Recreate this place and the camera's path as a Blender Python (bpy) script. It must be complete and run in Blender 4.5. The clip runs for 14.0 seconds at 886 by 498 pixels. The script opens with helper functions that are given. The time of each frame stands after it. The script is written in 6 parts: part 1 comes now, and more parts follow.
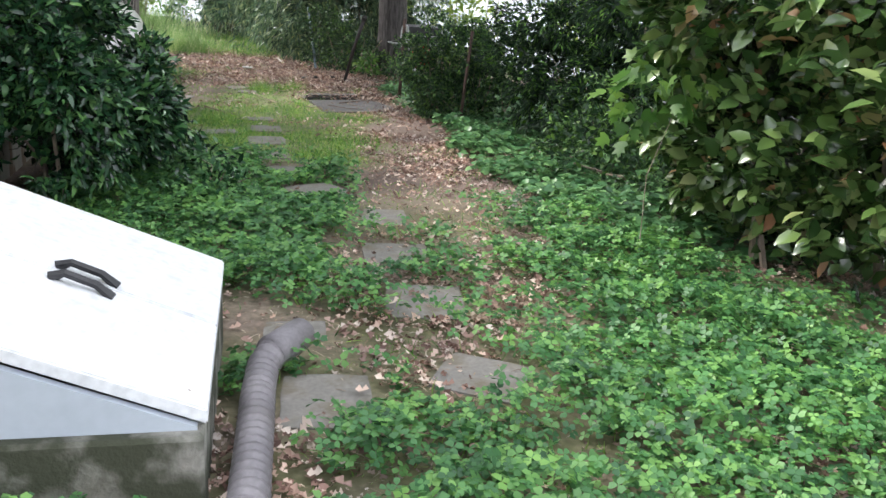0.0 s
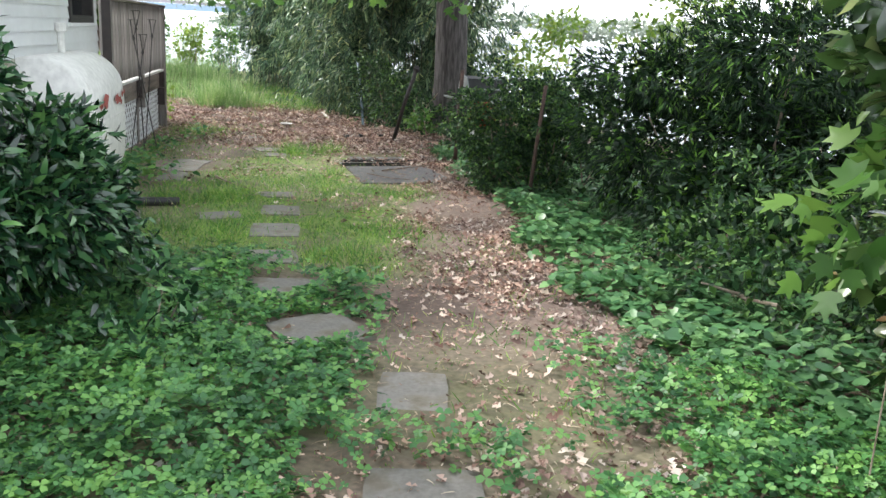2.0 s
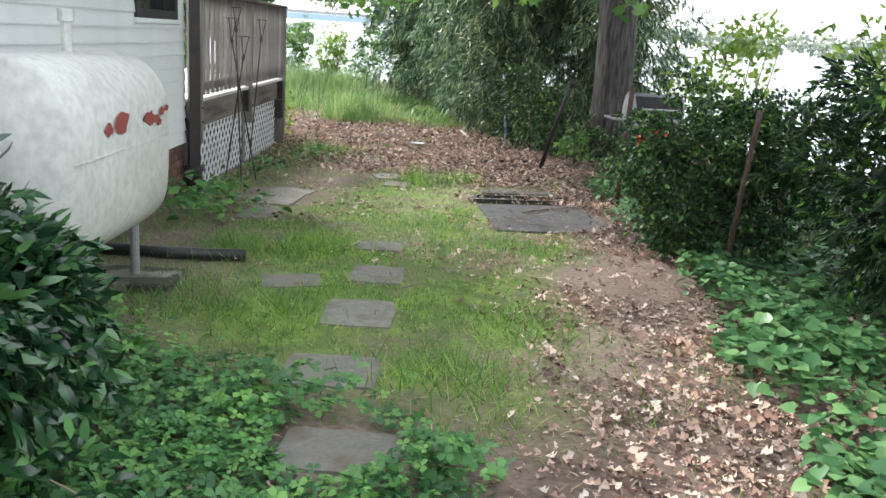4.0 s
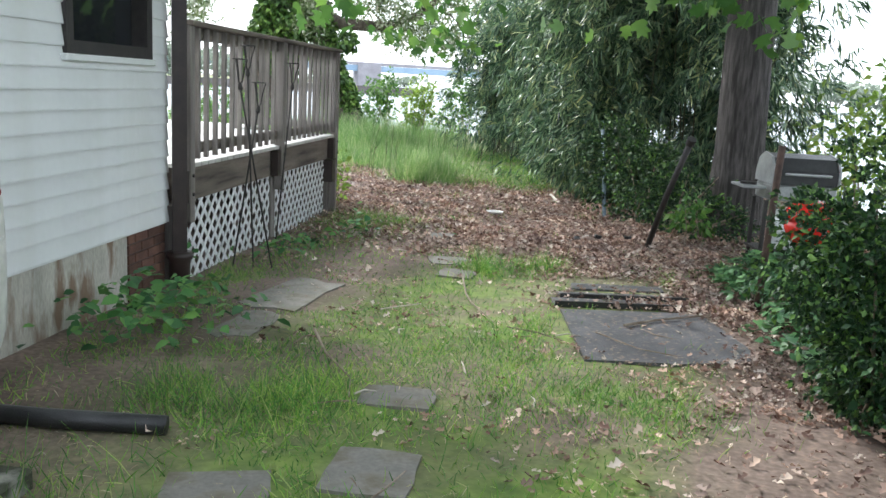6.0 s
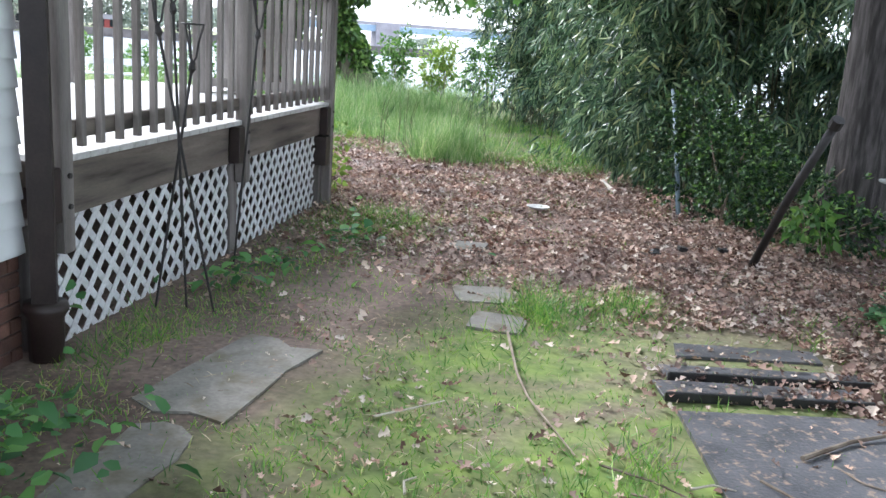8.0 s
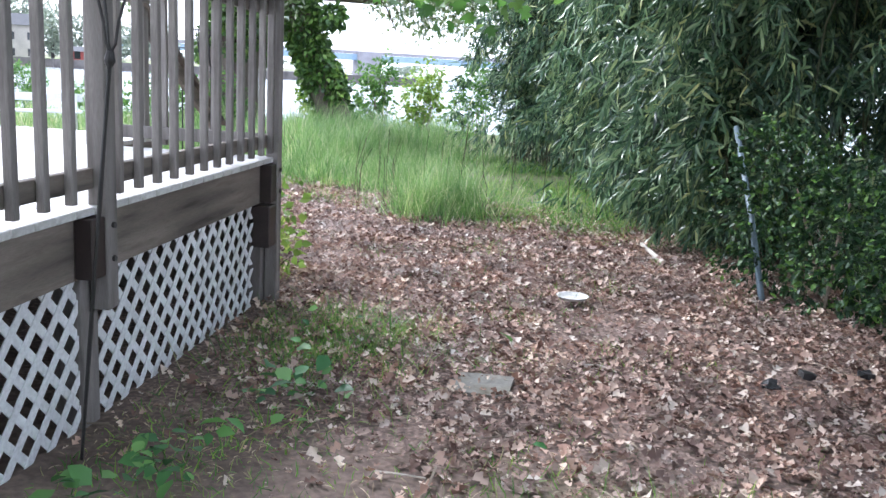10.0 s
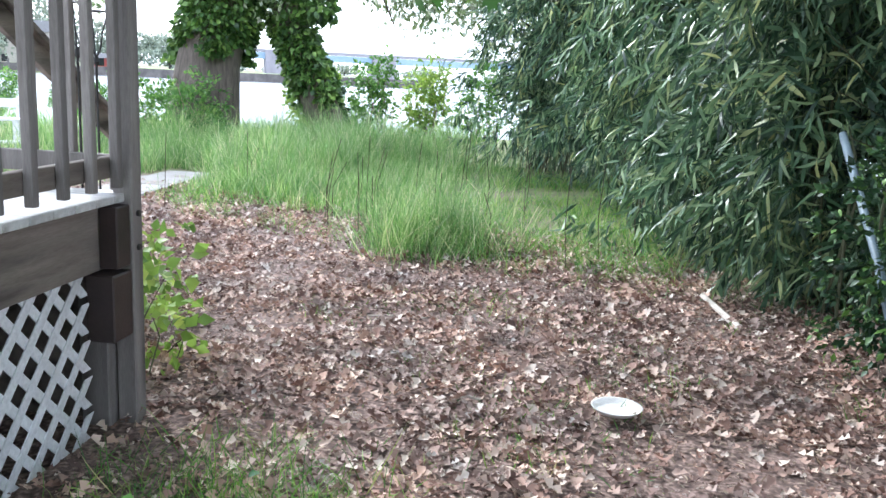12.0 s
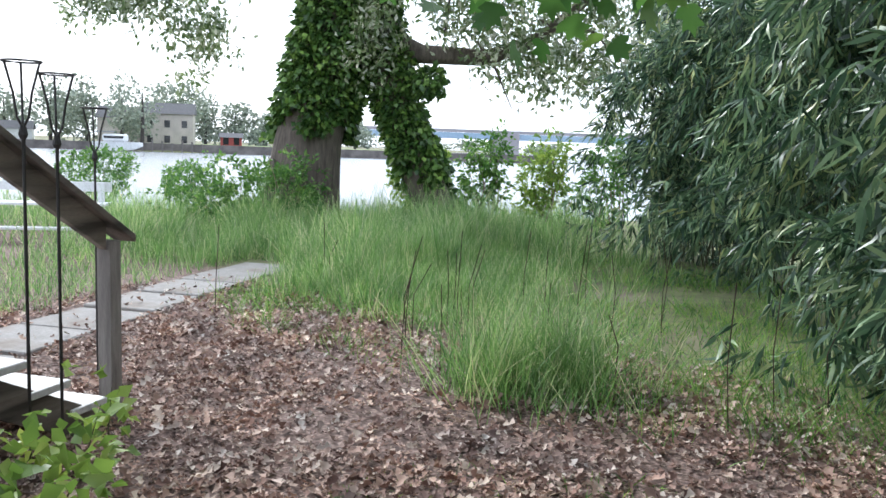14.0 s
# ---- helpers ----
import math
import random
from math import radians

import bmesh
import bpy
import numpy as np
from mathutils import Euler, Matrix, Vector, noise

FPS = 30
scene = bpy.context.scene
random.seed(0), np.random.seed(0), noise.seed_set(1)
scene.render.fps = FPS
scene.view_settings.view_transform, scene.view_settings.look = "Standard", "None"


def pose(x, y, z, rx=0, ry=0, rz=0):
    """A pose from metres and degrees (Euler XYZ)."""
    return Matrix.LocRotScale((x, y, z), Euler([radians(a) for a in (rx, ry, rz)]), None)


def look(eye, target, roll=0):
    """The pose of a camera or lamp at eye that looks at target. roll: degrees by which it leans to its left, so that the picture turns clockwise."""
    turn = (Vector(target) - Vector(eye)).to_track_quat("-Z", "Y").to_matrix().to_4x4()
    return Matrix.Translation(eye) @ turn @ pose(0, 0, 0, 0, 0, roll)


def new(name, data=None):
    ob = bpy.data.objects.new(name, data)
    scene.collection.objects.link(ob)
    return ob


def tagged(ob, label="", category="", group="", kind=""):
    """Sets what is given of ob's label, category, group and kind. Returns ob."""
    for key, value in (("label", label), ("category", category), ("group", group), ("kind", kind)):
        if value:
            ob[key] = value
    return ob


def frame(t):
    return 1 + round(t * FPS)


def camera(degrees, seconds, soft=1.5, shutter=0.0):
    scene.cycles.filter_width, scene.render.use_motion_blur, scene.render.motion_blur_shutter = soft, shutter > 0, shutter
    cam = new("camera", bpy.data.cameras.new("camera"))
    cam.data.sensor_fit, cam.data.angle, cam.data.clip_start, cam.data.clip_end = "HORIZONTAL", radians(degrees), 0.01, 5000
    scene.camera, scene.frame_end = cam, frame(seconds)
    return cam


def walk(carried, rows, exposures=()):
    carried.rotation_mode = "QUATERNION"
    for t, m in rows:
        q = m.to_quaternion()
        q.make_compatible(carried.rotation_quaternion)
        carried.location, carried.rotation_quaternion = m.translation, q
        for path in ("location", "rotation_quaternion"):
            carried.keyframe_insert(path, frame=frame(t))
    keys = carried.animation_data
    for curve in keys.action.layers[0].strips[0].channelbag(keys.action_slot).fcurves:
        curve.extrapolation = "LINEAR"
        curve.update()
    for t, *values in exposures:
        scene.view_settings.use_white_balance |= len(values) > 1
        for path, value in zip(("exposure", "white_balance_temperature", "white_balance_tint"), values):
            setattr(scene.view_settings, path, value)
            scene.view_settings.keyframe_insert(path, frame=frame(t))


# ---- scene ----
cam = camera(54.4, 14.0)
METRES, EYE, TILT, LEAN, TURN = 17.9, 1.5, -1.8, -0.8, 0.0
ROWS = [
    (0.0, 0.0, 0.0, 0.0, 0.67, -15.07, -2.5),
    (0.5, -0.0016, 0.038, -0.0016, 3.09, -15.07, -1.98),
    (1.0, 0.0005, 0.0777, -0.0012, 2.55, -15.27, -2.06),
    (1.5, 0.0003, 0.1124, -0.0009, 3.56, -14.84, -2.45),
    (2.0, -0.0033, 0.1471, 0.0016, 4.78, -12.19, -2.31),
    (2.5, -0.0043, 0.1818, 0.0023, 12.06, -11.16, -1.59),
    (3.0, -0.01, 0.2178, 0.0007, 13.49, -11.65, -2.43),
    (5.5, -0.0392, 0.3968, 0.0026, 18.66, -11.56, -3.89),
    (6.0, -0.0468, 0.4339, 0.0021, 21.35, -8.79, -3.01),
    (6.5, -0.0604, 0.4708, 0.0019, 22.41, -9.19, -3.1),
    (7.0, -0.0735, 0.5078, 0.0005, 22.09, -10.13, -3.64),
    (7.5, -0.092, 0.5422, 0.001, 22.9, -10.55, -3.78),
    (8.0, -0.1099, 0.5771, 0.0024, 22.56, -11.27, -3.83),
    (8.5, -0.1262, 0.6095, 0.0042, 23.53, -10.99, -3.61),
    (9.0, -0.143, 0.6456, 0.0061, 21.63, -9.62, -3.36),
    (11.5, -0.2026, 0.8159, 0.0069, 21.85, -9.27, -2.35),
    (12.0, -0.2101, 0.8485, 0.0073, 22.48, -9.27, -2.51),
    (12.5, -0.2221, 0.8792, 0.0091, 23.26, -8.44, -3.62),
    (13.0, -0.2294, 0.9057, 0.0118, 28.94, -6.74, -2.26),
    (13.5, -0.2369, 0.9302, 0.0121, 30.48, -5.42, -1.85),
    (14.0, -0.2491, 0.9559, 0.0135, 30.62, -4.71, -2.09),
]
walk(cam, [(t, pose(0, 0, EYE, TILT, LEAN, TURN) @ pose(METRES * x, METRES * y, METRES * z, 90 + pitch, roll, yaw)) for t, x, y, z, yaw, pitch, roll in ROWS],
     [(0.0, 1.1, 6600, 13), (2.5, 1.28, 6550, 10), (3.5, 1.3, 6550, 10), (6.0, 1.1, 6300, 8), (7.5, 1.2, 6050, 10), (9.0, 1.2, 5850, 15), (11.3, 1.35, 5800, 12), (12.5, 1.35, 5800, 10), (13.2, 1.3, 5900, 10), (13.6, 1.1, 5950, 12), (14.0, 0.6, 6050, 10)])


# ---- world, sun, exposure ----
world = bpy.data.worlds.new("overcast_sky")
scene.world = world
world.use_nodes = True
wn = world.node_tree
wn.nodes.clear()
sky = wn.nodes.new("ShaderNodeTexSky")
sky.sky_type, sky.sun_disc = "NISHITA", False
sky.sun_elevation, sky.sun_rotation = radians(40), radians(-63)
sky.air_density, sky.dust_density = 1.0, 3.0
veil = wn.nodes.new("ShaderNodeMix")
veil.data_type = "RGBA"
veil.inputs[0].default_value = 0.8
veil.inputs[7].default_value = (9.0, 9.5, 10.3, 1)
back = wn.nodes.new("ShaderNodeBackground")
back.inputs[1].default_value = 0.15
wout = wn.nodes.new("ShaderNodeOutputWorld")
wn.links.new(sky.outputs[0], veil.inputs[6])
wn.links.new(veil.outputs[2], back.inputs[0])
wn.links.new(back.outputs[0], wout.inputs[0])
sun = new("sun", bpy.data.lights.new("sun", "SUN"))
sun.data.energy, sun.data.angle, sun.data.color = 2.4, radians(12), (1.0, 0.97, 0.93)
sun.matrix_world = look((-9, 4.5, 8.4), (0, 0, 0))


# ---- materials ----
def material(name, rough=0.7, metal=0.0):
    m = bpy.data.materials.new(name)
    m.use_nodes = True
    b = m.node_tree.nodes["Principled BSDF"]
    b.inputs["Roughness"].default_value, b.inputs["Metallic"].default_value = rough, metal
    return m, m.node_tree, b


def ramp(nt, stops):
    r = nt.nodes.new("ShaderNodeValToRGB")
    while len(r.color_ramp.elements) < len(stops):
        r.color_ramp.elements.new(0.5)
    for e, (p, c) in zip(r.color_ramp.elements, stops):
        e.position, e.color = p, (*c, 1)
    return r


def tex(nt, scale, detail=6, stretch=(1, 1, 1), kind="Object"):
    co, mp, no = (nt.nodes.new("ShaderNode" + k) for k in ("TexCoord", "Mapping", "TexNoise"))
    mp.inputs["Scale"].default_value = stretch
    no.inputs["Scale"].default_value, no.inputs["Detail"].default_value = scale, detail
    nt.links.new(co.outputs[kind], mp.inputs[0])
    nt.links.new(mp.outputs[0], no.inputs[0])
    return no


def mixed(nt, a, b, fac):
    x = nt.nodes.new("ShaderNodeMix")
    x.data_type = "RGBA"
    for i, v in ((0, fac), (6, a), (7, b)):
        if isinstance(v, tuple):
            x.inputs[i].default_value = (*v, 1)
        elif isinstance(v, (int, float)):
            x.inputs[i].default_value = v
        else:
            nt.links.new(v, x.inputs[i])
    return x.outputs[2]


def bump(nt, b, height, strength, distance=0.01):
    n = nt.nodes.new("ShaderNodeBump")
    n.inputs["Strength"].default_value, n.inputs["Distance"].default_value = strength, distance
    nt.links.new(height, n.inputs["Height"])
    nt.links.new(n.outputs[0], b.inputs["Normal"])


def surface(name, dark, light, scale=6, rough=0.75, stretch=(1, 1, 1), stain=None, stain_at=(0.5, 0.65), stain_scale=2.0, relief=0.3, metal=0.0, vary=0.15, fine=12, grain=0.8):
    """A worn surface: two tones in a coarse and a fine noise, optional stains, relief, and a tone of its own for each piece."""
    m, nt, b = material(name, rough, metal)
    n1, n2 = tex(nt, scale, 8, stretch), tex(nt, scale * fine, 4, stretch)
    r = ramp(nt, [(0.3, dark), (0.7, light)])
    nt.links.new(n1.outputs[0], r.inputs[0])
    g = ramp(nt, [(0.3, (0.72, 0.72, 0.72)), (0.65, (1.0, 1.0, 1.0))])
    nt.links.new(n2.outputs[0], g.inputs[0])
    mul = nt.nodes.new("ShaderNodeMix")
    mul.data_type, mul.blend_type = "RGBA", "MULTIPLY"
    mul.inputs[0].default_value = grain
    nt.links.new(r.outputs[0], mul.inputs[6])
    nt.links.new(g.outputs[0], mul.inputs[7])
    col = mul.outputs[2]
    if stain:
        n3 = tex(nt, stain_scale, 10, stretch)
        s = ramp(nt, [(stain_at[0], (0, 0, 0)), (stain_at[1], (1, 1, 1))])
        nt.links.new(n3.outputs[0], s.inputs[0])
        col = mixed(nt, col, stain, s.outputs[0])
    info = nt.nodes.new("ShaderNodeObjectInfo")
    hsv = nt.nodes.new("ShaderNodeHueSaturation")
    mr = nt.nodes.new("ShaderNodeMapRange")
    mr.inputs[3].default_value, mr.inputs[4].default_value = 1 - vary, 1 + vary
    nt.links.new(info.outputs["Random"], mr.inputs[0])
    nt.links.new(mr.outputs[0], hsv.inputs["Value"])
    nt.links.new(col, hsv.inputs["Color"])
    nt.links.new(hsv.outputs[0], b.inputs["Base Color"])
    bump(nt, b, n2.outputs[0], relief)
    return m


def leafy(name, stops, rough=0.45, through_light=0.3, spec=0.5):
    """Leaves, each with a tone of its own, and a little light through them."""
    m, nt, b = material(name, rough)
    b.inputs["Specular IOR Level"].default_value = spec
    geo = nt.nodes.new("ShaderNodeNewGeometry")
    r = ramp(nt, stops)
    nt.links.new(geo.outputs["Random Per Island"], r.inputs[0])
    n = tex(nt, 2.2, 4)
    g = ramp(nt, [(0.35, (0.65, 0.7, 0.72)), (0.65, (1.15, 1.1, 1.0))])
    nt.links.new(n.outputs[0], g.inputs[0])
    mul = nt.nodes.new("ShaderNodeMix")
    mul.data_type, mul.blend_type = "RGBA", "MULTIPLY"
    mul.inputs[0].default_value = 1.0
    nt.links.new(r.outputs[0], mul.inputs[6])
    nt.links.new(g.outputs[0], mul.inputs[7])
    nt.links.new(mul.outputs[2], b.inputs["Base Color"])
    if through_light:
        t = nt.nodes.new("ShaderNodeBsdfTranslucent")
        nt.links.new(mul.outputs[2], t.inputs[0])
        mx = nt.nodes.new("ShaderNodeMixShader")
        mx.inputs[0].default_value = through_light
        nt.links.new(b.outputs[0], mx.inputs[1])
        nt.links.new(t.outputs[0], mx.inputs[2])
        nt.links.new(mx.outputs[0], nt.nodes["Material Output"].inputs[0])
    return m


M_SIDING = surface("vinyl_siding", (0.66, 0.68, 0.68), (0.73, 0.745, 0.74), 1.2, 0.5, relief=0.03, vary=0.03, grain=0.12, stain=(0.6, 0.61, 0.58), stain_at=(0.5, 0.85))
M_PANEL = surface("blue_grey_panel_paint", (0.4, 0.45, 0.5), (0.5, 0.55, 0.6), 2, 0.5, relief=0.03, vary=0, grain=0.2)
M_FOUND = surface("painted_foundation", (0.4, 0.38, 0.33), (0.62, 0.6, 0.53), 3, 0.9, (1, 1.6, 0.6), stain=(0.24, 0.17, 0.12), stain_at=(0.52, 0.62), stain_scale=3.2, relief=0.5, vary=0)
M_BRICK = surface("brick", (0.09, 0.045, 0.035), (0.17, 0.085, 0.06), 9, 0.9, relief=0.5, vary=0.3)
M_MORTAR = surface("mortar", (0.07, 0.055, 0.05), (0.12, 0.1, 0.09), 12, 0.95, vary=0)
M_BROWN = surface("brown_metal", (0.02, 0.013, 0.012), (0.042, 0.027, 0.024), 6, 0.5, relief=0.1, vary=0.05)
M_WOOD = surface("weathered_wood", (0.15, 0.132, 0.122), (0.3, 0.275, 0.255), 4, 0.85, (6, 6, 0.6), stain=(0.07, 0.06, 0.053), stain_at=(0.5, 0.75), vary=0.2)
M_WOODX = surface("weathered_boards", (0.15, 0.12, 0.1), (0.28, 0.24, 0.2), 4, 0.85, (6, 0.6, 6), stain=(0.05, 0.042, 0.035), stain_at=(0.44, 0.66), vary=0.14)
M_DECK = surface("bleached_deck_boards", (0.5, 0.49, 0.47), (0.68, 0.67, 0.65), 5, 0.6, (0.6, 6, 6), vary=0.1)
M_LATT = surface("white_lattice", (0.66, 0.67, 0.68), (0.8, 0.81, 0.82), 4, 0.5, stain=(0.45, 0.45, 0.42), stain_at=(0.6, 0.8), relief=0.08, vary=0.05)
M_TANK = surface("tank_paint", (0.6, 0.6, 0.56), (0.72, 0.72, 0.68), 1.6, 0.45, stain=(0.3, 0.27, 0.2), stain_at=(0.66, 0.74), stain_scale=3.5, relief=0.1, vary=0)
M_RUST = surface("red_primer", (0.25, 0.04, 0.035), (0.38, 0.08, 0.06), 8, 0.7, vary=0)
M_STEEL = surface("galvanised_steel", (0.3, 0.31, 0.31), (0.45, 0.46, 0.46), 6, 0.5, metal=0.5, vary=0.05)
M_STONE = surface("bluestone", (0.16, 0.152, 0.135), (0.28, 0.265, 0.235), 4, 0.85, stain=(0.12, 0.1, 0.065), stain_at=(0.48, 0.7), stain_scale=5, relief=0.35, vary=0.12)
M_CONC = surface("mossy_concrete", (0.2, 0.19, 0.16), (0.42, 0.41, 0.37), 5, 0.95, stain=(0.045, 0.05, 0.03), stain_at=(0.4, 0.54), stain_scale=4, relief=0.6, vary=0.1)
M_WALK = surface("walk_concrete", (0.22, 0.21, 0.195), (0.33, 0.315, 0.3), 3, 0.9, stain=(0.15, 0.12, 0.095), stain_at=(0.5, 0.72), vary=0.1)
M_WHITE = surface("white_door_paint", (0.74, 0.76, 0.78), (0.82, 0.83, 0.84), 2, 0.45, stain=(0.35, 0.3, 0.25), stain_at=(0.73, 0.76), stain_scale=26, relief=0.05, vary=0)
M_BLACK = surface("black_plastic", (0.012, 0.012, 0.014), (0.03, 0.03, 0.032), 10, 0.4, vary=0.1)
M_IRON = surface("black_iron", (0.015, 0.013, 0.013), (0.035, 0.03, 0.028), 14, 0.55, vary=0.1)
M_PIPE = surface("grey_corrugated_plastic", (0.15, 0.14, 0.15), (0.27, 0.25, 0.26), 5, 0.5, stain=(0.1, 0.09, 0.085), stain_at=(0.55, 0.75), relief=0.1, vary=0)
M_MAT = surface("black_rubber", (0.06, 0.062, 0.07), (0.12, 0.12, 0.13), 5, 0.42, stain=(0.28, 0.21, 0.16), stain_at=(0.57, 0.68), stain_scale=28, relief=0.4, vary=0.1)
M_RED = surface("red_enamel", (0.5, 0.02, 0.015), (0.62, 0.035, 0.025), 3, 0.25, relief=0.02, vary=0)
M_BLUEPOST = surface("blue_grey_pipe", (0.13, 0.18, 0.22), (0.2, 0.27, 0.32), 8, 0.5, vary=0)
M_RUSTY = surface("rusty_steel", (0.04, 0.025, 0.02), (0.09, 0.052, 0.04), 16, 0.85, vary=0.1)
M_BARK = surface("bark", (0.035, 0.031, 0.03), (0.14, 0.125, 0.12), 9, 0.95, (3, 3, 0.4), stain=(0.03, 0.026, 0.024), stain_at=(0.5, 0.66), stain_scale=5, relief=1.0, vary=0.1)
M_BARK2 = surface("pale_bark", (0.09, 0.072, 0.06), (0.2, 0.165, 0.14), 8, 0.95, (2.5, 2.5, 0.35), relief=1.0, vary=0.1)
M_TWIG = surface("dry_twigs", (0.16, 0.12, 0.09), (0.34, 0.28, 0.22), 9, 0.9, vary=0.25)
M_PALE = surface("pale_stick", (0.45, 0.4, 0.34), (0.62, 0.57, 0.5), 9, 0.85, vary=0.1)
M_STEM = surface("green_stems", (0.05, 0.06, 0.025), (0.1, 0.1, 0.05), 9, 0.8, vary=0.1)
M_ROOF = surface("grey_shingles", (0.09, 0.09, 0.095), (0.15, 0.15, 0.155), 6, 0.9, vary=0.1)
M_BRIDGE = surface("pale_blue_steel", (0.3, 0.42, 0.55), (0.36, 0.48, 0.6), 0.2, 0.7, vary=0)
M_PIER = surface("pier_stone", (0.3, 0.28, 0.3), (0.4, 0.38, 0.4), 0.5, 0.9, vary=0)
M_BOAT = surface("white_gelcoat", (0.72, 0.73, 0.75), (0.8, 0.81, 0.82), 0.5, 0.3, relief=0.02, vary=0)
M_FARWALL = surface("far_house_siding", (0.42, 0.38, 0.34), (0.55, 0.5, 0.45), 0.6, 0.8, vary=0.2)
M_COVER = surface("grey_blue_cover", (0.12, 0.15, 0.2), (0.35, 0.4, 0.48), 5, 0.7, vary=0)
M_SEAWALL = surface("seawall_timber", (0.1, 0.09, 0.085), (0.2, 0.18, 0.17), 0.8, 0.9, vary=0)

L_LAUREL = leafy("laurel_leaf", [(0.0, (0.006, 0.025, 0.013)), (0.5, (0.022, 0.08, 0.032)), (0.85, (0.07, 0.18, 0.06)), (1.0, (0.14, 0.3, 0.09))], 0.27, 0.06, 0.6)
L_MAGN = leafy("magnolia_leaf", [(0.0, (0.016, 0.045, 0.013)), (0.45, (0.065, 0.13, 0.035)), (0.88, (0.18, 0.28, 0.09)), (0.965, (0.26, 0.29, 0.13)), (1.0, (0.42, 0.2, 0.11))], 0.22, 0.1, 0.85)
L_YEW = leafy("yew_needle", [(0.0, (0.006, 0.02, 0.01)), (0.75, (0.018, 0.05, 0.017)), (1.0, (0.12, 0.27, 0.035))], 0.6, 0.06, 0.25)
L_BOX = leafy("box_leaf", [(0.0, (0.01, 0.032, 0.014)), (0.65, (0.032, 0.088, 0.03)), (1.0, (0.16, 0.3, 0.06))], 0.5, 0.1, 0.35)
L_BAMB = leafy("bamboo_leaf", [(0.0, (0.014, 0.042, 0.026)), (0.35, (0.06, 0.13, 0.07)), (0.75, (0.2, 0.32, 0.17)), (0.93, (0.36, 0.46, 0.24)), (1.0, (0.55, 0.58, 0.26))], 0.38, 0.22, 0.5)
L_COVER = leafy("ground_cover_leaf", [(0.0, (0.03, 0.11, 0.04)), (0.5, (0.09, 0.26, 0.08)), (1.0, (0.21, 0.43, 0.11))], 0.5, 0.3)
L_STRAW = leafy("straw", [(0.0, (0.16, 0.11, 0.08)), (0.6, (0.33, 0.26, 0.19)), (1.0, (0.55, 0.47, 0.37))], 0.8, 0.05, 0.2)
L_IVY = leafy("ivy_leaf", [(0.0, (0.045, 0.14, 0.055)), (0.5, (0.1, 0.24, 0.095)), (1.0, (0.2, 0.38, 0.15))], 0.4, 0.25)
L_GRASS = leafy("grass_blade", [(0.0, (0.045, 0.15, 0.035)), (0.4, (0.13, 0.33, 0.055)), (0.85, (0.31, 0.5, 0.085)), (1.0, (0.5, 0.46, 0.25))], 0.5, 0.3)
L_TALL = leafy("tall_grass_blade", [(0.0, (0.1, 0.22, 0.06)), (0.5, (0.23, 0.42, 0.12)), (0.8, (0.42, 0.56, 0.24)), (1.0, (0.68, 0.64, 0.42))], 0.5, 0.4)
L_DEAD = leafy("dead_leaf", [(0.0, (0.1, 0.055, 0.046)), (0.3, (0.3, 0.187, 0.155)), (0.7, (0.5, 0.36, 0.305)), (1.0, (0.72, 0.62, 0.55))], 0.75, 0.05, 0.3)
L_LIME = leafy("young_leaf", [(0.0, (0.16, 0.28, 0.05)), (0.6, (0.27, 0.42, 0.08)), (1.0, (0.42, 0.52, 0.12))], 0.45, 0.4)
L_MAPLE = leafy("maple_leaf", [(0.0, (0.06, 0.16, 0.035)), (0.6, (0.12, 0.26, 0.06)), (1.0, (0.22, 0.38, 0.08))], 0.45, 0.45)
L_LOCUST = leafy("locust_leaf", [(0.0, (0.12, 0.19, 0.07)), (0.5, (0.25, 0.33, 0.15)), (0.8, (0.5, 0.53, 0.4)), (1.0, (0.75, 0.76, 0.68))], 0.5, 0.4)
L_TREEIVY = leafy("tree_ivy_leaf", [(0.0, (0.03, 0.08, 0.02)), (0.6, (0.1, 0.2, 0.045)), (1.0, (0.22, 0.35, 0.08))], 0.4, 0.2)
# distance haze is put into these leaf colours, paler and greyer than near foliage
L_HAZED = leafy("far_foliage_hazed", [(0.0, (0.22, 0.26, 0.21)), (0.6, (0.32, 0.37, 0.3)), (1.0, (0.44, 0.48, 0.4))], 0.7, 0.2, 0.2)

# glass, water
M_GLASS, nt, b = material("dark_window_glass", 0.04)
b.inputs["Base Color"].default_value = (0.02, 0.022, 0.025, 1)
b.inputs["Specular IOR Level"].default_value = 0.6
M_WATER, nt, b = material("river_water", 0.22)
b.inputs["Base Color"].default_value = (0.22, 0.25, 0.27, 1)
wv = tex(nt, 1.2, 5, (1, 1, 1))
bump(nt, b, wv.outputs[0], 0.015, 0.03)

# soil: brown earth with crumbs, green film of moss where the ground carries grass
M_SOIL, nt, b = material("soil", 0.95)
n1, n2, n3 = tex(nt, 1.3, 8), tex(nt, 28, 8), tex(nt, 7, 6)
r1 = ramp(nt, [(0.3, (0.09, 0.064, 0.052)), (0.7, (0.24, 0.18, 0.15))])
nt.links.new(n1.outputs[0], r1.inputs[0])
r2 = ramp(nt, [(0.35, (0.66, 0.64, 0.62)), (0.55, (1, 1, 1)), (0.72, (1.4, 1.32, 1.25))])
nt.links.new(n2.outputs[0], r2.inputs[0])
mul = nt.nodes.new("ShaderNodeMix")
mul.data_type, mul.blend_type = "RGBA", "MULTIPLY"
mul.inputs[0].default_value = 0.9
nt.links.new(r1.outputs[0], mul.inputs[6])
nt.links.new(r2.outputs[0], mul.inputs[7])
att = nt.nodes.new("ShaderNodeAttribute")
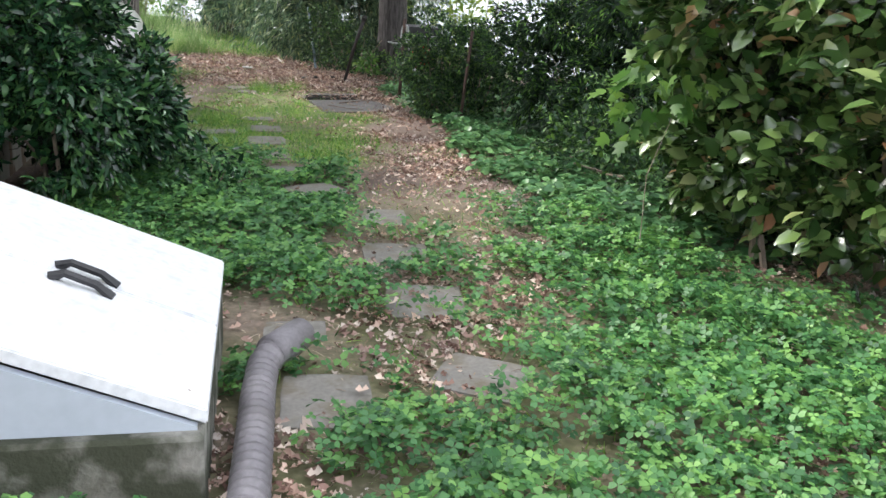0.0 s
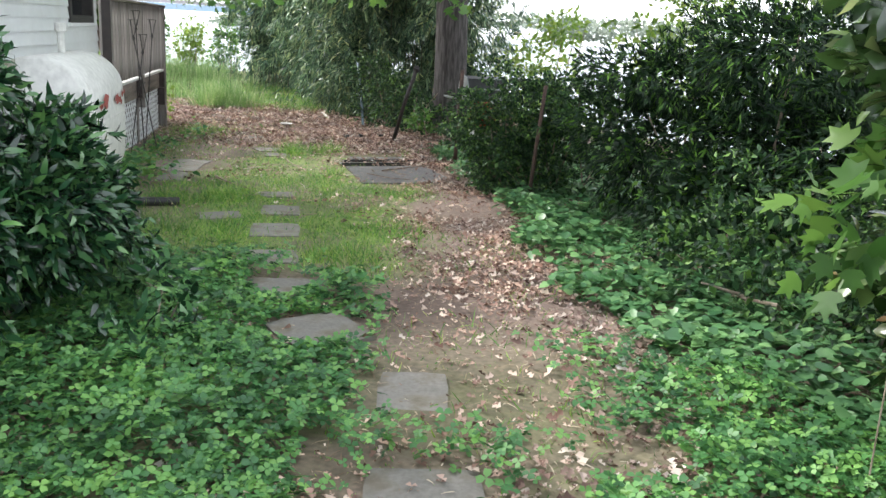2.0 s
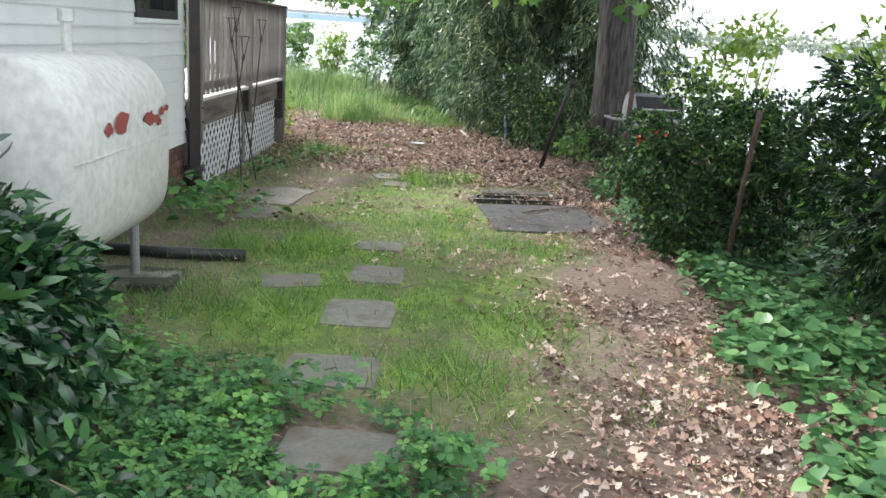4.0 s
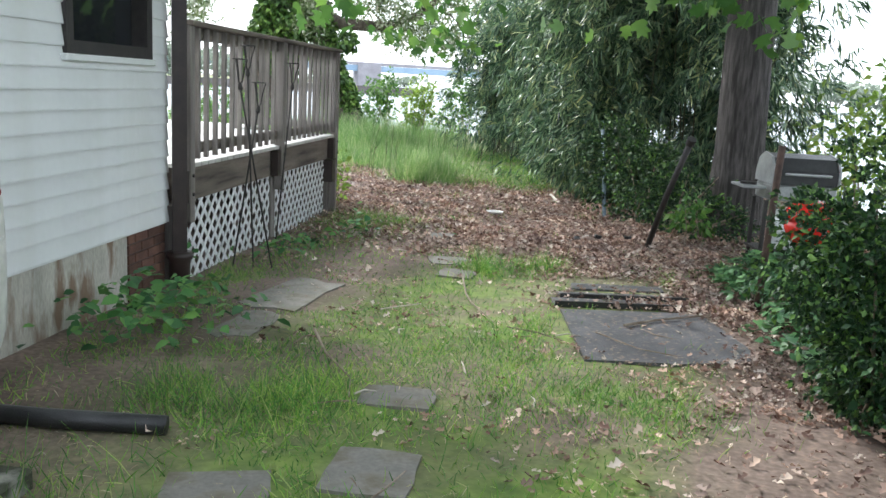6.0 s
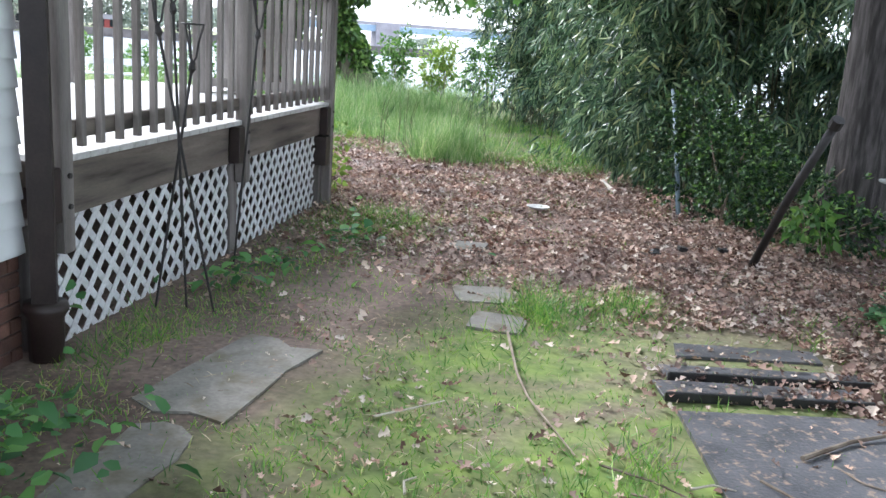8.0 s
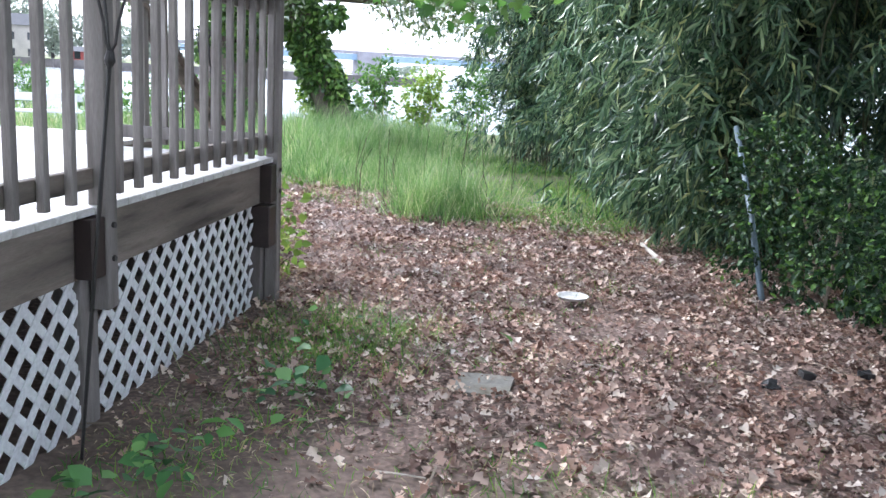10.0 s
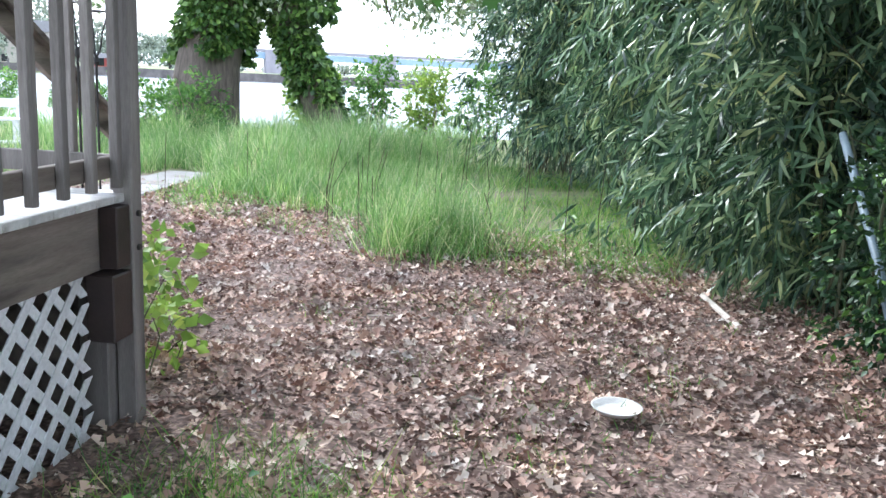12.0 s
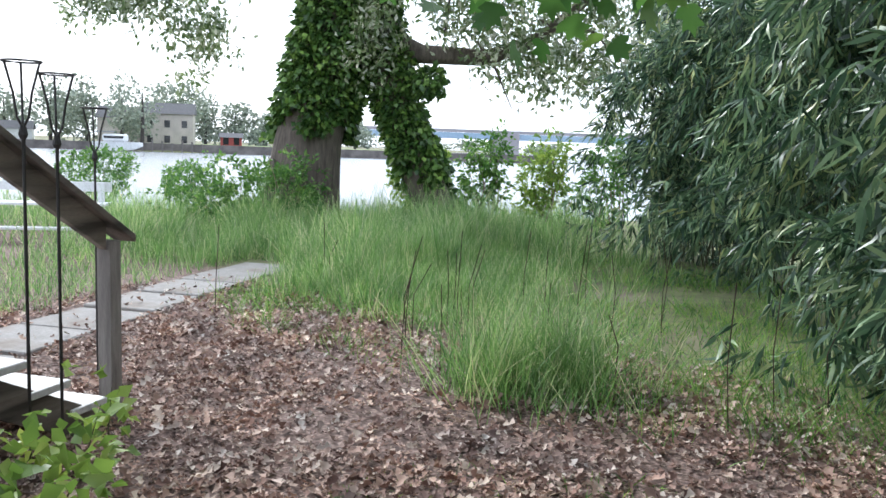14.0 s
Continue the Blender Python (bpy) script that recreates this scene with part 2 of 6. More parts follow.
att.attribute_name = "turf"
r3 = ramp(nt, [(0.3, (0.065, 0.115, 0.024)), (0.7, (0.2, 0.28, 0.058))])
nt.links.new(n3.outputs[0], r3.inputs[0])
att2 = nt.nodes.new("ShaderNodeAttribute")
att2.attribute_name = "mulch"
n4 = tex(nt, 38, 6)
r4 = ramp(nt, [(0.32, (0.035, 0.022, 0.018)), (0.5, (0.13, 0.085, 0.07)), (0.68, (0.36, 0.26, 0.22))])
nt.links.new(n4.outputs[0], r4.inputs[0])
earth = mixed(nt, mul.outputs[2], r4.outputs[0], att2.outputs["Fac"])
nt.links.new(mixed(nt, earth, r3.outputs[0], att.outputs["Fac"]), b.inputs["Base Color"])
bump(nt, b, n2.outputs[0], 0.4, 0.012)


# ---- building tools ----
def part(name, bm, mat, parent=None, label="", smooth=False):
    me = bpy.data.meshes.new(name)
    bm.normal_update()
    bm.to_mesh(me)
    bm.free()
    me.materials.append(mat)
    if smooth:
        me.shade_smooth()
    ob = new(name, me)
    ob.parent = parent
    if label:
        ob["label"] = label
    return ob


def thing(name, m, label, category, group="", kind=""):
    ob = new(name)
    ob.matrix_basis = m
    return tagged(ob, label, category, group, kind)


def box(x0, x1, y0, y1, z0, z1, bevel=0.0, bm=None):
    own = bm is None
    bm = bm or bmesh.new()
    r = bmesh.ops.create_cube(bm, size=1, matrix=Matrix.Translation(((x0 + x1) / 2, (y0 + y1) / 2, (z0 + z1) / 2)) @ Matrix.Diagonal((x1 - x0, y1 - y0, z1 - z0, 1)))
    if bevel and own:
        bmesh.ops.bevel(bm, geom=bm.edges[:], offset=bevel, segments=1, affect="EDGES")
    return bm


def tube(points, radii, sides=8, bm=None, caps=True):
    """A round rod through points with a radius at each."""
    bm = bm or bmesh.new()
    pts = [Vector(p) for p in points]
    rings = []
    for i, p in enumerate(pts):
        d = (pts[min(i + 1, len(pts) - 1)] - pts[max(i - 1, 0)]).normalized()
        a = d.cross(Vector((0.31, 0.95, 0.1))).normalized()
        if a.length < 0.1:
            a = d.orthogonal().normalized()
        c = d.cross(a)
        r = radii[i] if isinstance(radii, (list, tuple)) else radii
        rings.append([bm.verts.new(p + r * (math.cos(2 * math.pi * k / sides) * a + math.sin(2 * math.pi * k / sides) * c)) for k in range(sides)])
    for r0, r1 in zip(rings, rings[1:]):
        for k in range(sides):
            bm.faces.new((r0[k], r0[(k + 1) % sides], r1[(k + 1) % sides], r1[k]))
    if caps:
        bm.faces.new(rings[0][::-1])
        bm.faces.new(rings[-1])
    return bm


def extrude_outline(outline, z0, z1, bevel=0.0):
    bm = bmesh.new()
    f = bm.faces.new([bm.verts.new((x, y, z0)) for x, y in outline])
    top = bmesh.ops.extrude_face_region(bm, geom=[f])
    for v in top["geom"]:
        if isinstance(v, bmesh.types.BMVert):
            v.co.z = z1
    bmesh.ops.recalc_face_normals(bm, faces=bm.faces)
    if bevel:
        bmesh.ops.bevel(bm, geom=[e for e in bm.edges if all(v.co.z == z1 for v in e.verts)], offset=bevel, segments=1, affect="EDGES")
    return bm


def smoothstep(a, b, v):
    q = np.clip((v - a) / (b - a), 0, 1)
    return q * q * (3 - 2 * q)


LATTICE = np.random.RandomState(7).rand(256, 256)


def vnoise(x, y, scale):
    """Smooth value noise from 0 to 1 over the plan."""
    x, y = np.asarray(x, float) * scale + 500.3, np.asarray(y, float) * scale + 500.7
    i, j = np.floor(x).astype(int), np.floor(y).astype(int)
    f, g = x - i, y - j
    f, g = f * f * (3 - 2 * f), g * g * (3 - 2 * g)
    i, j = i % 255, j % 255
    return (LATTICE[i, j] * (1 - f) + LATTICE[i + 1, j] * f) * (1 - g) + (LATTICE[i, j + 1] * (1 - f) + LATTICE[i + 1, j + 1] * f) * g


def shore(x, y):
    """How far a place lies beyond the river's near edge, in metres, and short of its far edge."""
    s, c = -0.6 * x + 0.8 * y, 0.8 * x + 0.6 * y
    near = np.maximum(s - 36.5, 0.812 * x + 0.584 * (y - 21.5) - 2.2)
    return np.minimum(near, 165 + 3 * np.maximum(0, c + 20) - s)


def height(x, y):
    x, y = np.asarray(x, float), np.asarray(y, float)
    z = np.interp(y, [-50, 0, 3, 6, 9, 13, 16, 18, 20, 22, 34], [0.1, -0.03, -0.13, -0.23, -0.30, -0.41, -0.46, -0.485, -0.48, -0.47, -0.45])
    z = z + 0.05 * (vnoise(x, y, 0.7) - 0.5) * smoothstep(0.9, 2.5, np.abs(x + 0.26 * y)) + 0.02 * (vnoise(x, y, 3.1) - 0.5)
    return z - 2.6 * smoothstep(0, 3.5, shore(x, y))


def at(x, y, dz=0.0):
    return float(height(x, y)) + dz


# leaf outlines: (along, across, up) of each corner, and the faces
BROAD = ([(0, 0, 0), (0.35, -0.5, 0.08), (0.4, 0, 0), (0.35, 0.5, 0.08), (0.72, -0.36, 0.03), (0.75, 0, -0.05), (0.72, 0.36, 0.03), (1, 0, -0.14)],
         [(0, 2, 1), (0, 3, 2), (1, 2, 5, 4), (2, 3, 6, 5), (4, 5, 7), (5, 6, 7)])
FOLD = ([(0, 0, 0), (0.45, -0.5, 0.1), (0.5, 0, 0), (0.45, 0.5, 0.1), (1, 0, -0.1)], [(0, 2, 1), (0, 3, 2), (1, 2, 4), (2, 3, 4)])
LANCE = ([(0, 0, 0), (0.28, -0.5, 0.02), (0.28, 0.5, 0.02), (0.66, -0.38, -0.06), (0.66, 0.38, -0.06), (1, 0, -0.24)], [(0, 2, 1), (1, 2, 4, 3), (3, 4, 5)])
ROUND = ([(0, 0, 0), (0.28, -0.5, 0.07), (0.8, -0.42, 0.05), (1, 0, -0.04), (0.8, 0.42, 0.05), (0.28, 0.5, 0.07)], [(0, 3, 2, 1), (0, 5, 4, 3)])
LOBED = ([(0, 0, 0), (0.05, -0.3, 0), (0.3, -0.5, 0.04), (0.4, -0.25, 0), (0.75, -0.42, 0.04), (0.7, -0.15, 0), (1, 0, -0.08), (0.7, 0.15, 0), (0.75, 0.42, 0.04), (0.4, 0.25, 0), (0.3, 0.5, 0.04), (0.05, 0.3, 0), (0.4, 0, -0.03)],
         [(0, 12, 2, 1), (12, 3, 2), (12, 5, 4, 3), (12, 6, 5), (12, 7, 6), (12, 9, 8, 7), (12, 10, 9), (0, 11, 10, 12)])
OAK = ([(0, 0, 0), (0.3, -0.34, 0.22), (0.45, -0.12, 0.04), (0.72, -0.5, 0.3), (1, 0.05, 0.16), (0.66, 0.48, 0.24), (0.5, 0.14, 0.02), (0.22, 0.42, 0.14)],
       [(0, 2, 1), (2, 4, 3), (2, 6, 4), (6, 5, 4), (0, 6, 2), (0, 7, 6)])
BLADE = ([(0, -0.5, 0), (0, 0.5, 0), (0.4, -0.42, 0.05), (0.4, 0.42, 0.05), (0.75, -0.28, 0.2), (0.75, 0.28, 0.2), (1, 0, 0.42)], [(0, 1, 3, 2), (2, 3, 5, 4), (4, 5, 6)])

# three rounded leaflets on one stalk, and a heart-shaped leaf with a pointed tip
TREFOIL = ([(0.32, 0, 0)] + [(0.32 + r * math.cos(a + e), r * math.sin(a + e), h) for a in (-1.95, 0.0, 1.95) for r, e, h in ((0.38, -0.75, 0.05), (0.66, -0.34, -0.02), (0.6, 0.0, 0.0), (0.66, 0.34, -0.02), (0.38, 0.75, 0.05))],
           [(0, 1 + 5 * q, 2 + 5 * q, 3 + 5 * q) for q in range(3)] + [(0, 3 + 5 * q, 4 + 5 * q, 5 + 5 * q) for q in range(3)])
HEART = ([(0.12, 0, -0.02), (0, -0.3, 0.05), (0.3, -0.54, 0.08), (0.65, -0.36, 0.03), (1, 0, -0.1), (0.65, 0.36, 0.03), (0.3, 0.54, 0.08), (0, 0.3, 0.05), (0.5, 0, -0.02)],
         [(0, 8, 2, 1), (8, 4, 3, 2), (8, 6, 5, 4), (0, 7, 6, 8)])


def unit(v):
    return v / np.maximum(np.linalg.norm(v, axis=-1, keepdims=True), 1e-9)


def leaf_mesh(name, shape, P, D, L, W, mat, rng, parent=None, up=None, flat=0.5, label=""):
    """One mesh of many leaves: base P, direction D, length L, width W; their upper sides lean to 'up' by 'flat'."""
    n = len(P)
    T, faces = np.array(shape[0]), shape[1]
    D = unit(np.asarray(D, float))
    upv = np.array((0, 0, 1.0)) if up is None else up
    R = unit(rng.normal(size=(n, 3))) * (1 - flat) + upv * flat
    S = unit(np.cross(D, R))
    N = np.cross(S, D)
    L, W = np.broadcast_to(L, n)[:, None, None], np.broadcast_to(W, n)[:, None, None]
    V = P[:, None, :] + T[None, :, 0, None] * L * D[:, None, :] + T[None, :, 1, None] * W * S[:, None, :] + T[None, :, 2, None] * L * N[:, None, :]
    k = len(T)
    flat_idx = np.array([i for f in faces for i in f])
    sizes = np.array([len(f) for f in faces])
    loops = (flat_idx[None, :] + (np.arange(n) * k)[:, None]).ravel()
    starts = np.concatenate([[0], np.cumsum(np.tile(sizes, n))[:-1]])
    me = bpy.data.meshes.new(name)
    me.vertices.add(n * k)
    me.vertices.foreach_set("co", V.astype(np.float32).ravel())
    me.loops.add(len(loops))
    me.loops.foreach_set("vertex_index", loops.astype(np.int32))
    me.polygons.add(n * len(faces))
    me.polygons.foreach_set("loop_start", starts.astype(np.int32))
    me.update(calc_edges=True)
    me.materials.append(mat)
    ob = new(name, me)
    ob.parent = parent
    if label:
        ob["label"] = label
    return ob


def lump_points(rng, lumps, n, inner=0.55, rough=0.3):
    """Points in the outer shells of ellipsoids (x, y, z, rx, ry, rz) with an uneven surface, and the way out at each."""
    lumps = np.array(lumps, float)
    area = lumps[:, 3] * lumps[:, 4] + lumps[:, 4] * lumps[:, 5] + lumps[:, 3] * lumps[:, 5]
    which = rng.choice(len(lumps), n, p=area / area.sum())
    d = unit(rng.normal(size=(n, 3)))
    bumps = np.ones(n)
    for s in range(5):
        k = unit(rng.normal(size=(len(lumps), 3)))[which] * (3 + 1.6 * s)
        bumps += rough / (1.5 + s) * np.sin((d * k).sum(1) * 1.7 + which * 1.3 + s)
    q = inner + (1 - inner) * rng.rand(n) ** 0.5
    P = lumps[which, :3] + d * lumps[which, 3:] * (q * bumps)[:, None]
    keep = np.ones(n, bool)
    for i, l in enumerate(lumps):
        keep &= (which == i) | ((((P - l[:3]) / l[3:]) ** 2).sum(1) > 0.45)
    return P[keep], unit(d / lumps[which, 3:])[keep]


def shrub(name, label, lumps, n, shape, L, W, mat, seed, droop=0.3, spread=0.7, tuft=5, stems=9, stem_r=0.018, flat=0.4, category="shrub", stem_mat=None, rough=0.3, inner=0.55, wob=0.06, heart=0, lift=0.03, gaps=0.0):
    """A shrub: stems from its foot to the crown, and a crown of leaves set in tufts."""
    rng = np.random.RandomState(seed)
    lumps = np.array(lumps, float)
    fx, fy = lumps[:, 0].mean(), lumps[:, 1].mean()
    root = thing(name, pose(fx, fy, at(fx, fy)), label, category)
    base = np.array((fx, fy, at(fx, fy)))
    for i in range(stems):
        l = lumps[i % len(lumps)]
        tip = Vector(l[:3] + rng.normal(size=3) * l[3:] * 0.4)
        foot = Vector((fx + (l[0] - fx) * 0.75 + rng.normal() * 0.12, fy + (l[1] - fy) * 0.75 + rng.normal() * 0.12, 0))
        foot.z = at(foot.x, foot.y, -0.05)
        midp = foot.lerp(tip, 0.5) + Vector(rng.normal(size=3) * 0.06)
        part("stem", tube([Vector(p) - Vector(base) for p in (foot, midp, tip)], [stem_r, stem_r * 0.8, stem_r * 0.35], 5), stem_mat or M_TWIG, root)
    C, O = lump_points(rng, lumps, n // tuft, inner, rough)
    P = np.repeat(C, tuft, 0) + rng.normal(size=(len(C) * tuft, 3)) * L * wob * 5
    D = np.repeat(O, tuft, 0) + spread * rng.normal(size=(len(P), 3)) + np.array((0, 0, -droop))
    k = (P[:, 2] > height(P[:, 0], P[:, 1]) + lift) & (vnoise(P[:, 0] + 0.6 * P[:, 1], P[:, 2] * 1.2 + 0.5 * P[:, 1], 2.6) > gaps)
    P, D = P[k], D[k]
    ln = L * (0.65 + 0.6 * rng.rand(len(P)))
    leaf_mesh("crown", shape, P - base, D, ln, W / L * ln, mat, rng, root, flat=flat)
    # leaves added inside the crown to block light, so its gaps go dark
    if heart:
        C, O = lump_points(rng, lumps * np.array((1, 1, 1, 0.72, 0.72, 0.72)), heart, 0.5, rough)
        C = C[C[:, 2] > height(C[:, 0], C[:, 1]) + 0.12]
        leaf_mesh("light_block_leaves", shape, C - base, rng.normal(size=C.shape), max(1.05 * L, 0.09), max(1.05 * W, 0.05), mat, rng, root, flat=0.2)
    return root


# ---- ground and river ----
xs = np.concatenate([[-3000, -900, -400, -250, -170, -120, -90, -70, -55, -45, -38, -34], np.arange(-30, 8.01, 0.25), [10, 14, 20, 32, 60, 120, 250, 600, 3000]])
ys = np.concatenate([[-3000, -600, -120, -40, -15, -8], np.arange(-5, 44.01, 0.25), [46, 50, 56, 64, 74, 86, 100, 120, 140, 155, 165, 175, 190, 215, 250, 300, 360, 430, 520, 700, 1200, 3000]])
gx, gy = np.meshgrid(xs, ys, indexing="ij")
gz = height(gx, gy)


def turf(x, y):
    """How green the soil's own surface is."""
    lawn = smoothstep(8.2, 9.4, y) * (1 - smoothstep(14.2, 16.6, y)) * smoothstep(-4.3, -3.5, x) * (1 - smoothstep(-1.2, -0.5, x + 0.13 * (y - 10)))
    far = smoothstep(22.5, 24.0, y + 0.35 * (x + 7))
    near = 0.3 * (1 - smoothstep(6, 8, y))
    return np.clip(np.maximum(np.maximum(lawn, 0.55 * far), near) * smoothstep(0.05, 0.6, 0.6 * vnoise(x, y, 1.3) + 0.4 * vnoise(x, y, 4.1)) * (1 - 0.8 * smoothstep(-2.6, -3.4, x + 0.1 * (y - 10)) * (y < 12.5)), 0, 1)


nx, ny = gx.shape
ids = np.arange(nx * ny).reshape(nx, ny)
quads = np.stack([ids[:-1, :-1], ids[1:, :-1], ids[1:, 1:], ids[:-1, 1:]], -1).reshape(-1, 4)
me = bpy.data.meshes.new("ground")
me.from_pydata(np.stack([gx, gy, gz], -1).reshape(-1, 3).tolist(), [], quads.tolist())
me.attributes.new("turf", "FLOAT", "POINT").data.foreach_set("value", turf(gx, gy).astype(np.float32).ravel())
me.attributes.new("mulch", "FLOAT", "POINT").data.foreach_set("value", (0.85 * smoothstep(15.0, 17.4, gy + 0.8 * (vnoise(gx, gy, 1.3) - 0.5)) * (1 - smoothstep(22.6, 24.2, gy + 0.3 * (gx + 6)))).astype(np.float32).ravel())
me.materials.append(M_SOIL)
me.shade_smooth()
tagged(new("ground", me), "brown bare soil sloping gently down to the river", "ground", kind="structure")
bm = bmesh.new()
bm.faces.new([bm.verts.new(p) for p in ((-2500, -500, -1.0), (2500, -500, -1.0), (2500, 2500, -1.0), (-2500, 2500, -1.0))])
tagged(part("water", bm, M_WATER), "wide calm pale river under a white sky", "water", kind="structure")

# ---- house ----
HOUSE = pose(-5.2, 13.05, 0, 0, 0, 14.6)   # x out of the side wall, y along it towards the river
house = thing("house", HOUSE, "white vinyl-sided house on a painted foundation, with brown downspout", "house")
WY0, WY1, WZ0, WZ1 = -1.22, -0.14, 1.38, 2.45
Y0, TOP = -14.0, 2.95
wall = part("wall", box(-0.16, -0.012, Y0, WY0, 0.1, TOP, bm=box(-0.16, -0.012, WY1, 0.2, 0.1, TOP, bm=box(-0.16, -0.012, WY0, WY1, 0.1, WZ0, bm=box(-0.16, -0.012, WY0, WY1, WZ1, TOP)))), M_SIDING, house)
part("wall", box(-7.0, -0.16, 0.05, 0.2, 0.1, TOP), M_SIDING, house)
part("wall", box(-7.15, -7.0, Y0, 0.2, 0.1, TOP), M_SIDING, house)
part("wall", box(-7.0, -0.16, Y0, Y0 + 0.15, 0.1, TOP), M_SIDING, house)
part("floor_slab", box(-7.0, -0.17, Y0 + 0.16, 0.04, 0.1, 0.2), M_WOODX, house)
part("foundation", box(-0.2, -0.03, Y0, -0.42, -1.0, 0.115), M_FOUND, house, "stained cream painted foundation")
part("foundation", box(-7.1, -0.2, Y0 + 0.05, 0.15, -1.0, 0.098), M_FOUND, house)
for sx in (1, -1):
    bm = bmesh.new()
    xm = -3.55
    e0, e1 = (0.45, xm) if sx > 0 else (-7.6, xm)
    vs = [bm.verts.new(p) for p in ((e0, Y0 - 0.3, TOP), (e1, Y0 - 0.3, TOP + 2.0), (e1, 0.5, TOP + 2.0), (e0, 0.5, TOP))]
    lo = [bm.verts.new(v.co - Vector((0, 0, 0.15))) for v in vs]
    bm.faces.new(vs), bm.faces.new(lo[::-1])
    for i in range(4):
        bm.faces.new((vs[i], lo[i], lo[(i + 1) % 4], vs[(i + 1) % 4]))
    bmesh.ops.recalc_face_normals(bm, faces=bm.faces)
    part("roof", bm, M_ROOF, house)
for gy in (0.06, Y0 + 0.01):
    bm = bmesh.new()
    a = [bm.verts.new((x, gy, z)) for x, z in ((-0.02, TOP), (-7.1, TOP), (-3.55, TOP + 1.8))]
    c = [bm.verts.new(v.co + Vector((0, 0.1, 0))) for v in a]
    bm.faces.new(a), bm.faces.new(c[::-1])
    for i in range(3):
        bm.faces.new((a[i], c[i], c[(i + 1) % 3], a[(i + 1) % 3]))
    bmesh.ops.recalc_face_normals(bm, faces=bm.faces)
    part("gable", bm, M_SIDING, house)
# brick pier at the corner
pier = part("brick_pier", box(-0.2, -0.035, -0.415, 0.19, -1.0, 0.11), M_MORTAR, house, "dark red brick corner pier")
window = part("window", box(-0.1, -0.09, WY0, WY1, WZ0, WZ1), M_GLASS, house, "dark glass sash window in white trim")
wf = bmesh.new()
for y0, y1, z0, z1 in ((WY0 - 0.03, WY0 + 0.05, WZ0 - 0.03, WZ1 + 0.03), (WY1 - 0.05, WY1 + 0.03, WZ0 - 0.03, WZ1 + 0.03), (WY0 + 0.05, WY1 - 0.05, WZ0 - 0.03, WZ0 + 0.05), (WY0 + 0.05, WY1 - 0.05, WZ1 - 0.05, WZ1 + 0.03)):
    box(-0.088, 0.03, y0, y1, z0, z1, bm=wf)
part("frame", wf, M_IRON, window, "dark window frame")
sl = box(-0.01, 0.045, WY0 - 0.06, WY1 + 0.06, WZ0 - 0.075, WZ0 - 0.031, 0.006)
part("sill", sl, M_SIDING, window)
# downspout with its dark cast foot
ds = part("downspout", tube([(0.09, 0.21, 2.9), (0.09, 0.21, -0.12)], 0.078, 4), M_BROWN, house, "dark brown square metal downspout")
part("boot", tube([(0.09, 0.21, -0.125), (0.09, 0.21, -0.16), (0.09, 0.21, -0.2), (0.09, 0.21, -0.5)], [0.1, 0.11, 0.085, 0.08], 12), M_BROWN, ds, "rusty cast iron drain boot", True)

# ---- deck ----
DZ = 0.555
deck = thing("deck", HOUSE, "weathered grey wooden deck with baluster railing, raised on posts", "deck")
bd = box(-4.0, 0.1, 0, 0.138, DZ - 0.035, DZ, 0.004)
first = part("board", bd, M_DECK, deck, "bleached deck board")
first.location.y = 0.34
for i in range(1, 33):
    o = first.copy()
    scene.collection.objects.link(o)
    o.location.y = 0.34 + i * 0.148
part("rim_joist", box(0.0, 0.04, 0.36, 5.2, DZ - 0.32, DZ - 0.037, 0.004), M_WOODX, deck, "water-stained rim joist")
part("rim_joist", box(-4.0, -0.002, 5.16, 5.2, DZ - 0.32, DZ - 0.037, 0.004), M_WOOD, deck)
part("rim_joist", box(-4.04, -4.002, 0.3, 5.2, DZ - 0.32, DZ - 0.037, 0.004), M_WOODX, deck)
for jy in np.arange(0.8, 5.0, 0.6):
    part("joist", box(-3.99, -0.01, jy, jy + 0.04, DZ - 0.26, DZ - 0.037), M_WOODX, deck)
RT = 1.63
for py in (0.37, 2.78, 5.19):
    p = part("post", box(0.045, 0.135, py - 0.045, py + 0.045, DZ - 0.47 if py < 5 else -0.56, RT, 0.006), M_WOOD, deck)
    part("support", box(-0.1, 0.035, py - 0.1, py + 0.04, -1.0, DZ - 0.325, 0.006), M_WOOD, deck)
    for bz in (DZ - 0.09, DZ - 0.24):
        part("bolt", tube([(0.13, py, bz), (0.147, py, bz)], 0.014, 8), M_IRON, p, "rusted bolt head")
    part("block", box(0.042, 0.125, py - 0.16, py - 0.047, DZ - 0.31, DZ - 0.045, 0.005), M_BROWN, deck, "dark stained blocking")
part("block", box(0.0, 0.13, 4.98, 5.14, DZ - 0.62, DZ - 0.33, 0.006), M_BROWN, deck, "dark stained bracket under the corner")
part("post", box(-4.1, -4.01, 5.14, 5.23, -1.0, RT, 0.006), M_WOOD, deck)
# unseen boards, added to keep light out so the lattice looks dark behind
part("skirt_board", box(-4.03, -4.0, 0.25, 5.15, -0.9, DZ - 0.33), M_WOODX, deck)
part("skirt_board", box(-3.99, -0.12, 5.17, 5.2, -0.9, DZ - 0.33), M_WOODX, deck)
part("support", box(-4.0, -3.9, 0.5, 0.6, -1.0, DZ - 0.325, 0.006), M_WOOD, deck)
part("rail_cap", box(0.0, 0.15, 0.34, 5.26, RT + 0.002, RT + 0.04, 0.006), M_WOODX, deck)
part("top_rail", box(0.035, 0.073, 0.36, 5.14, RT - 0.1, RT - 0.002, 0.004), M_WOODX, deck)
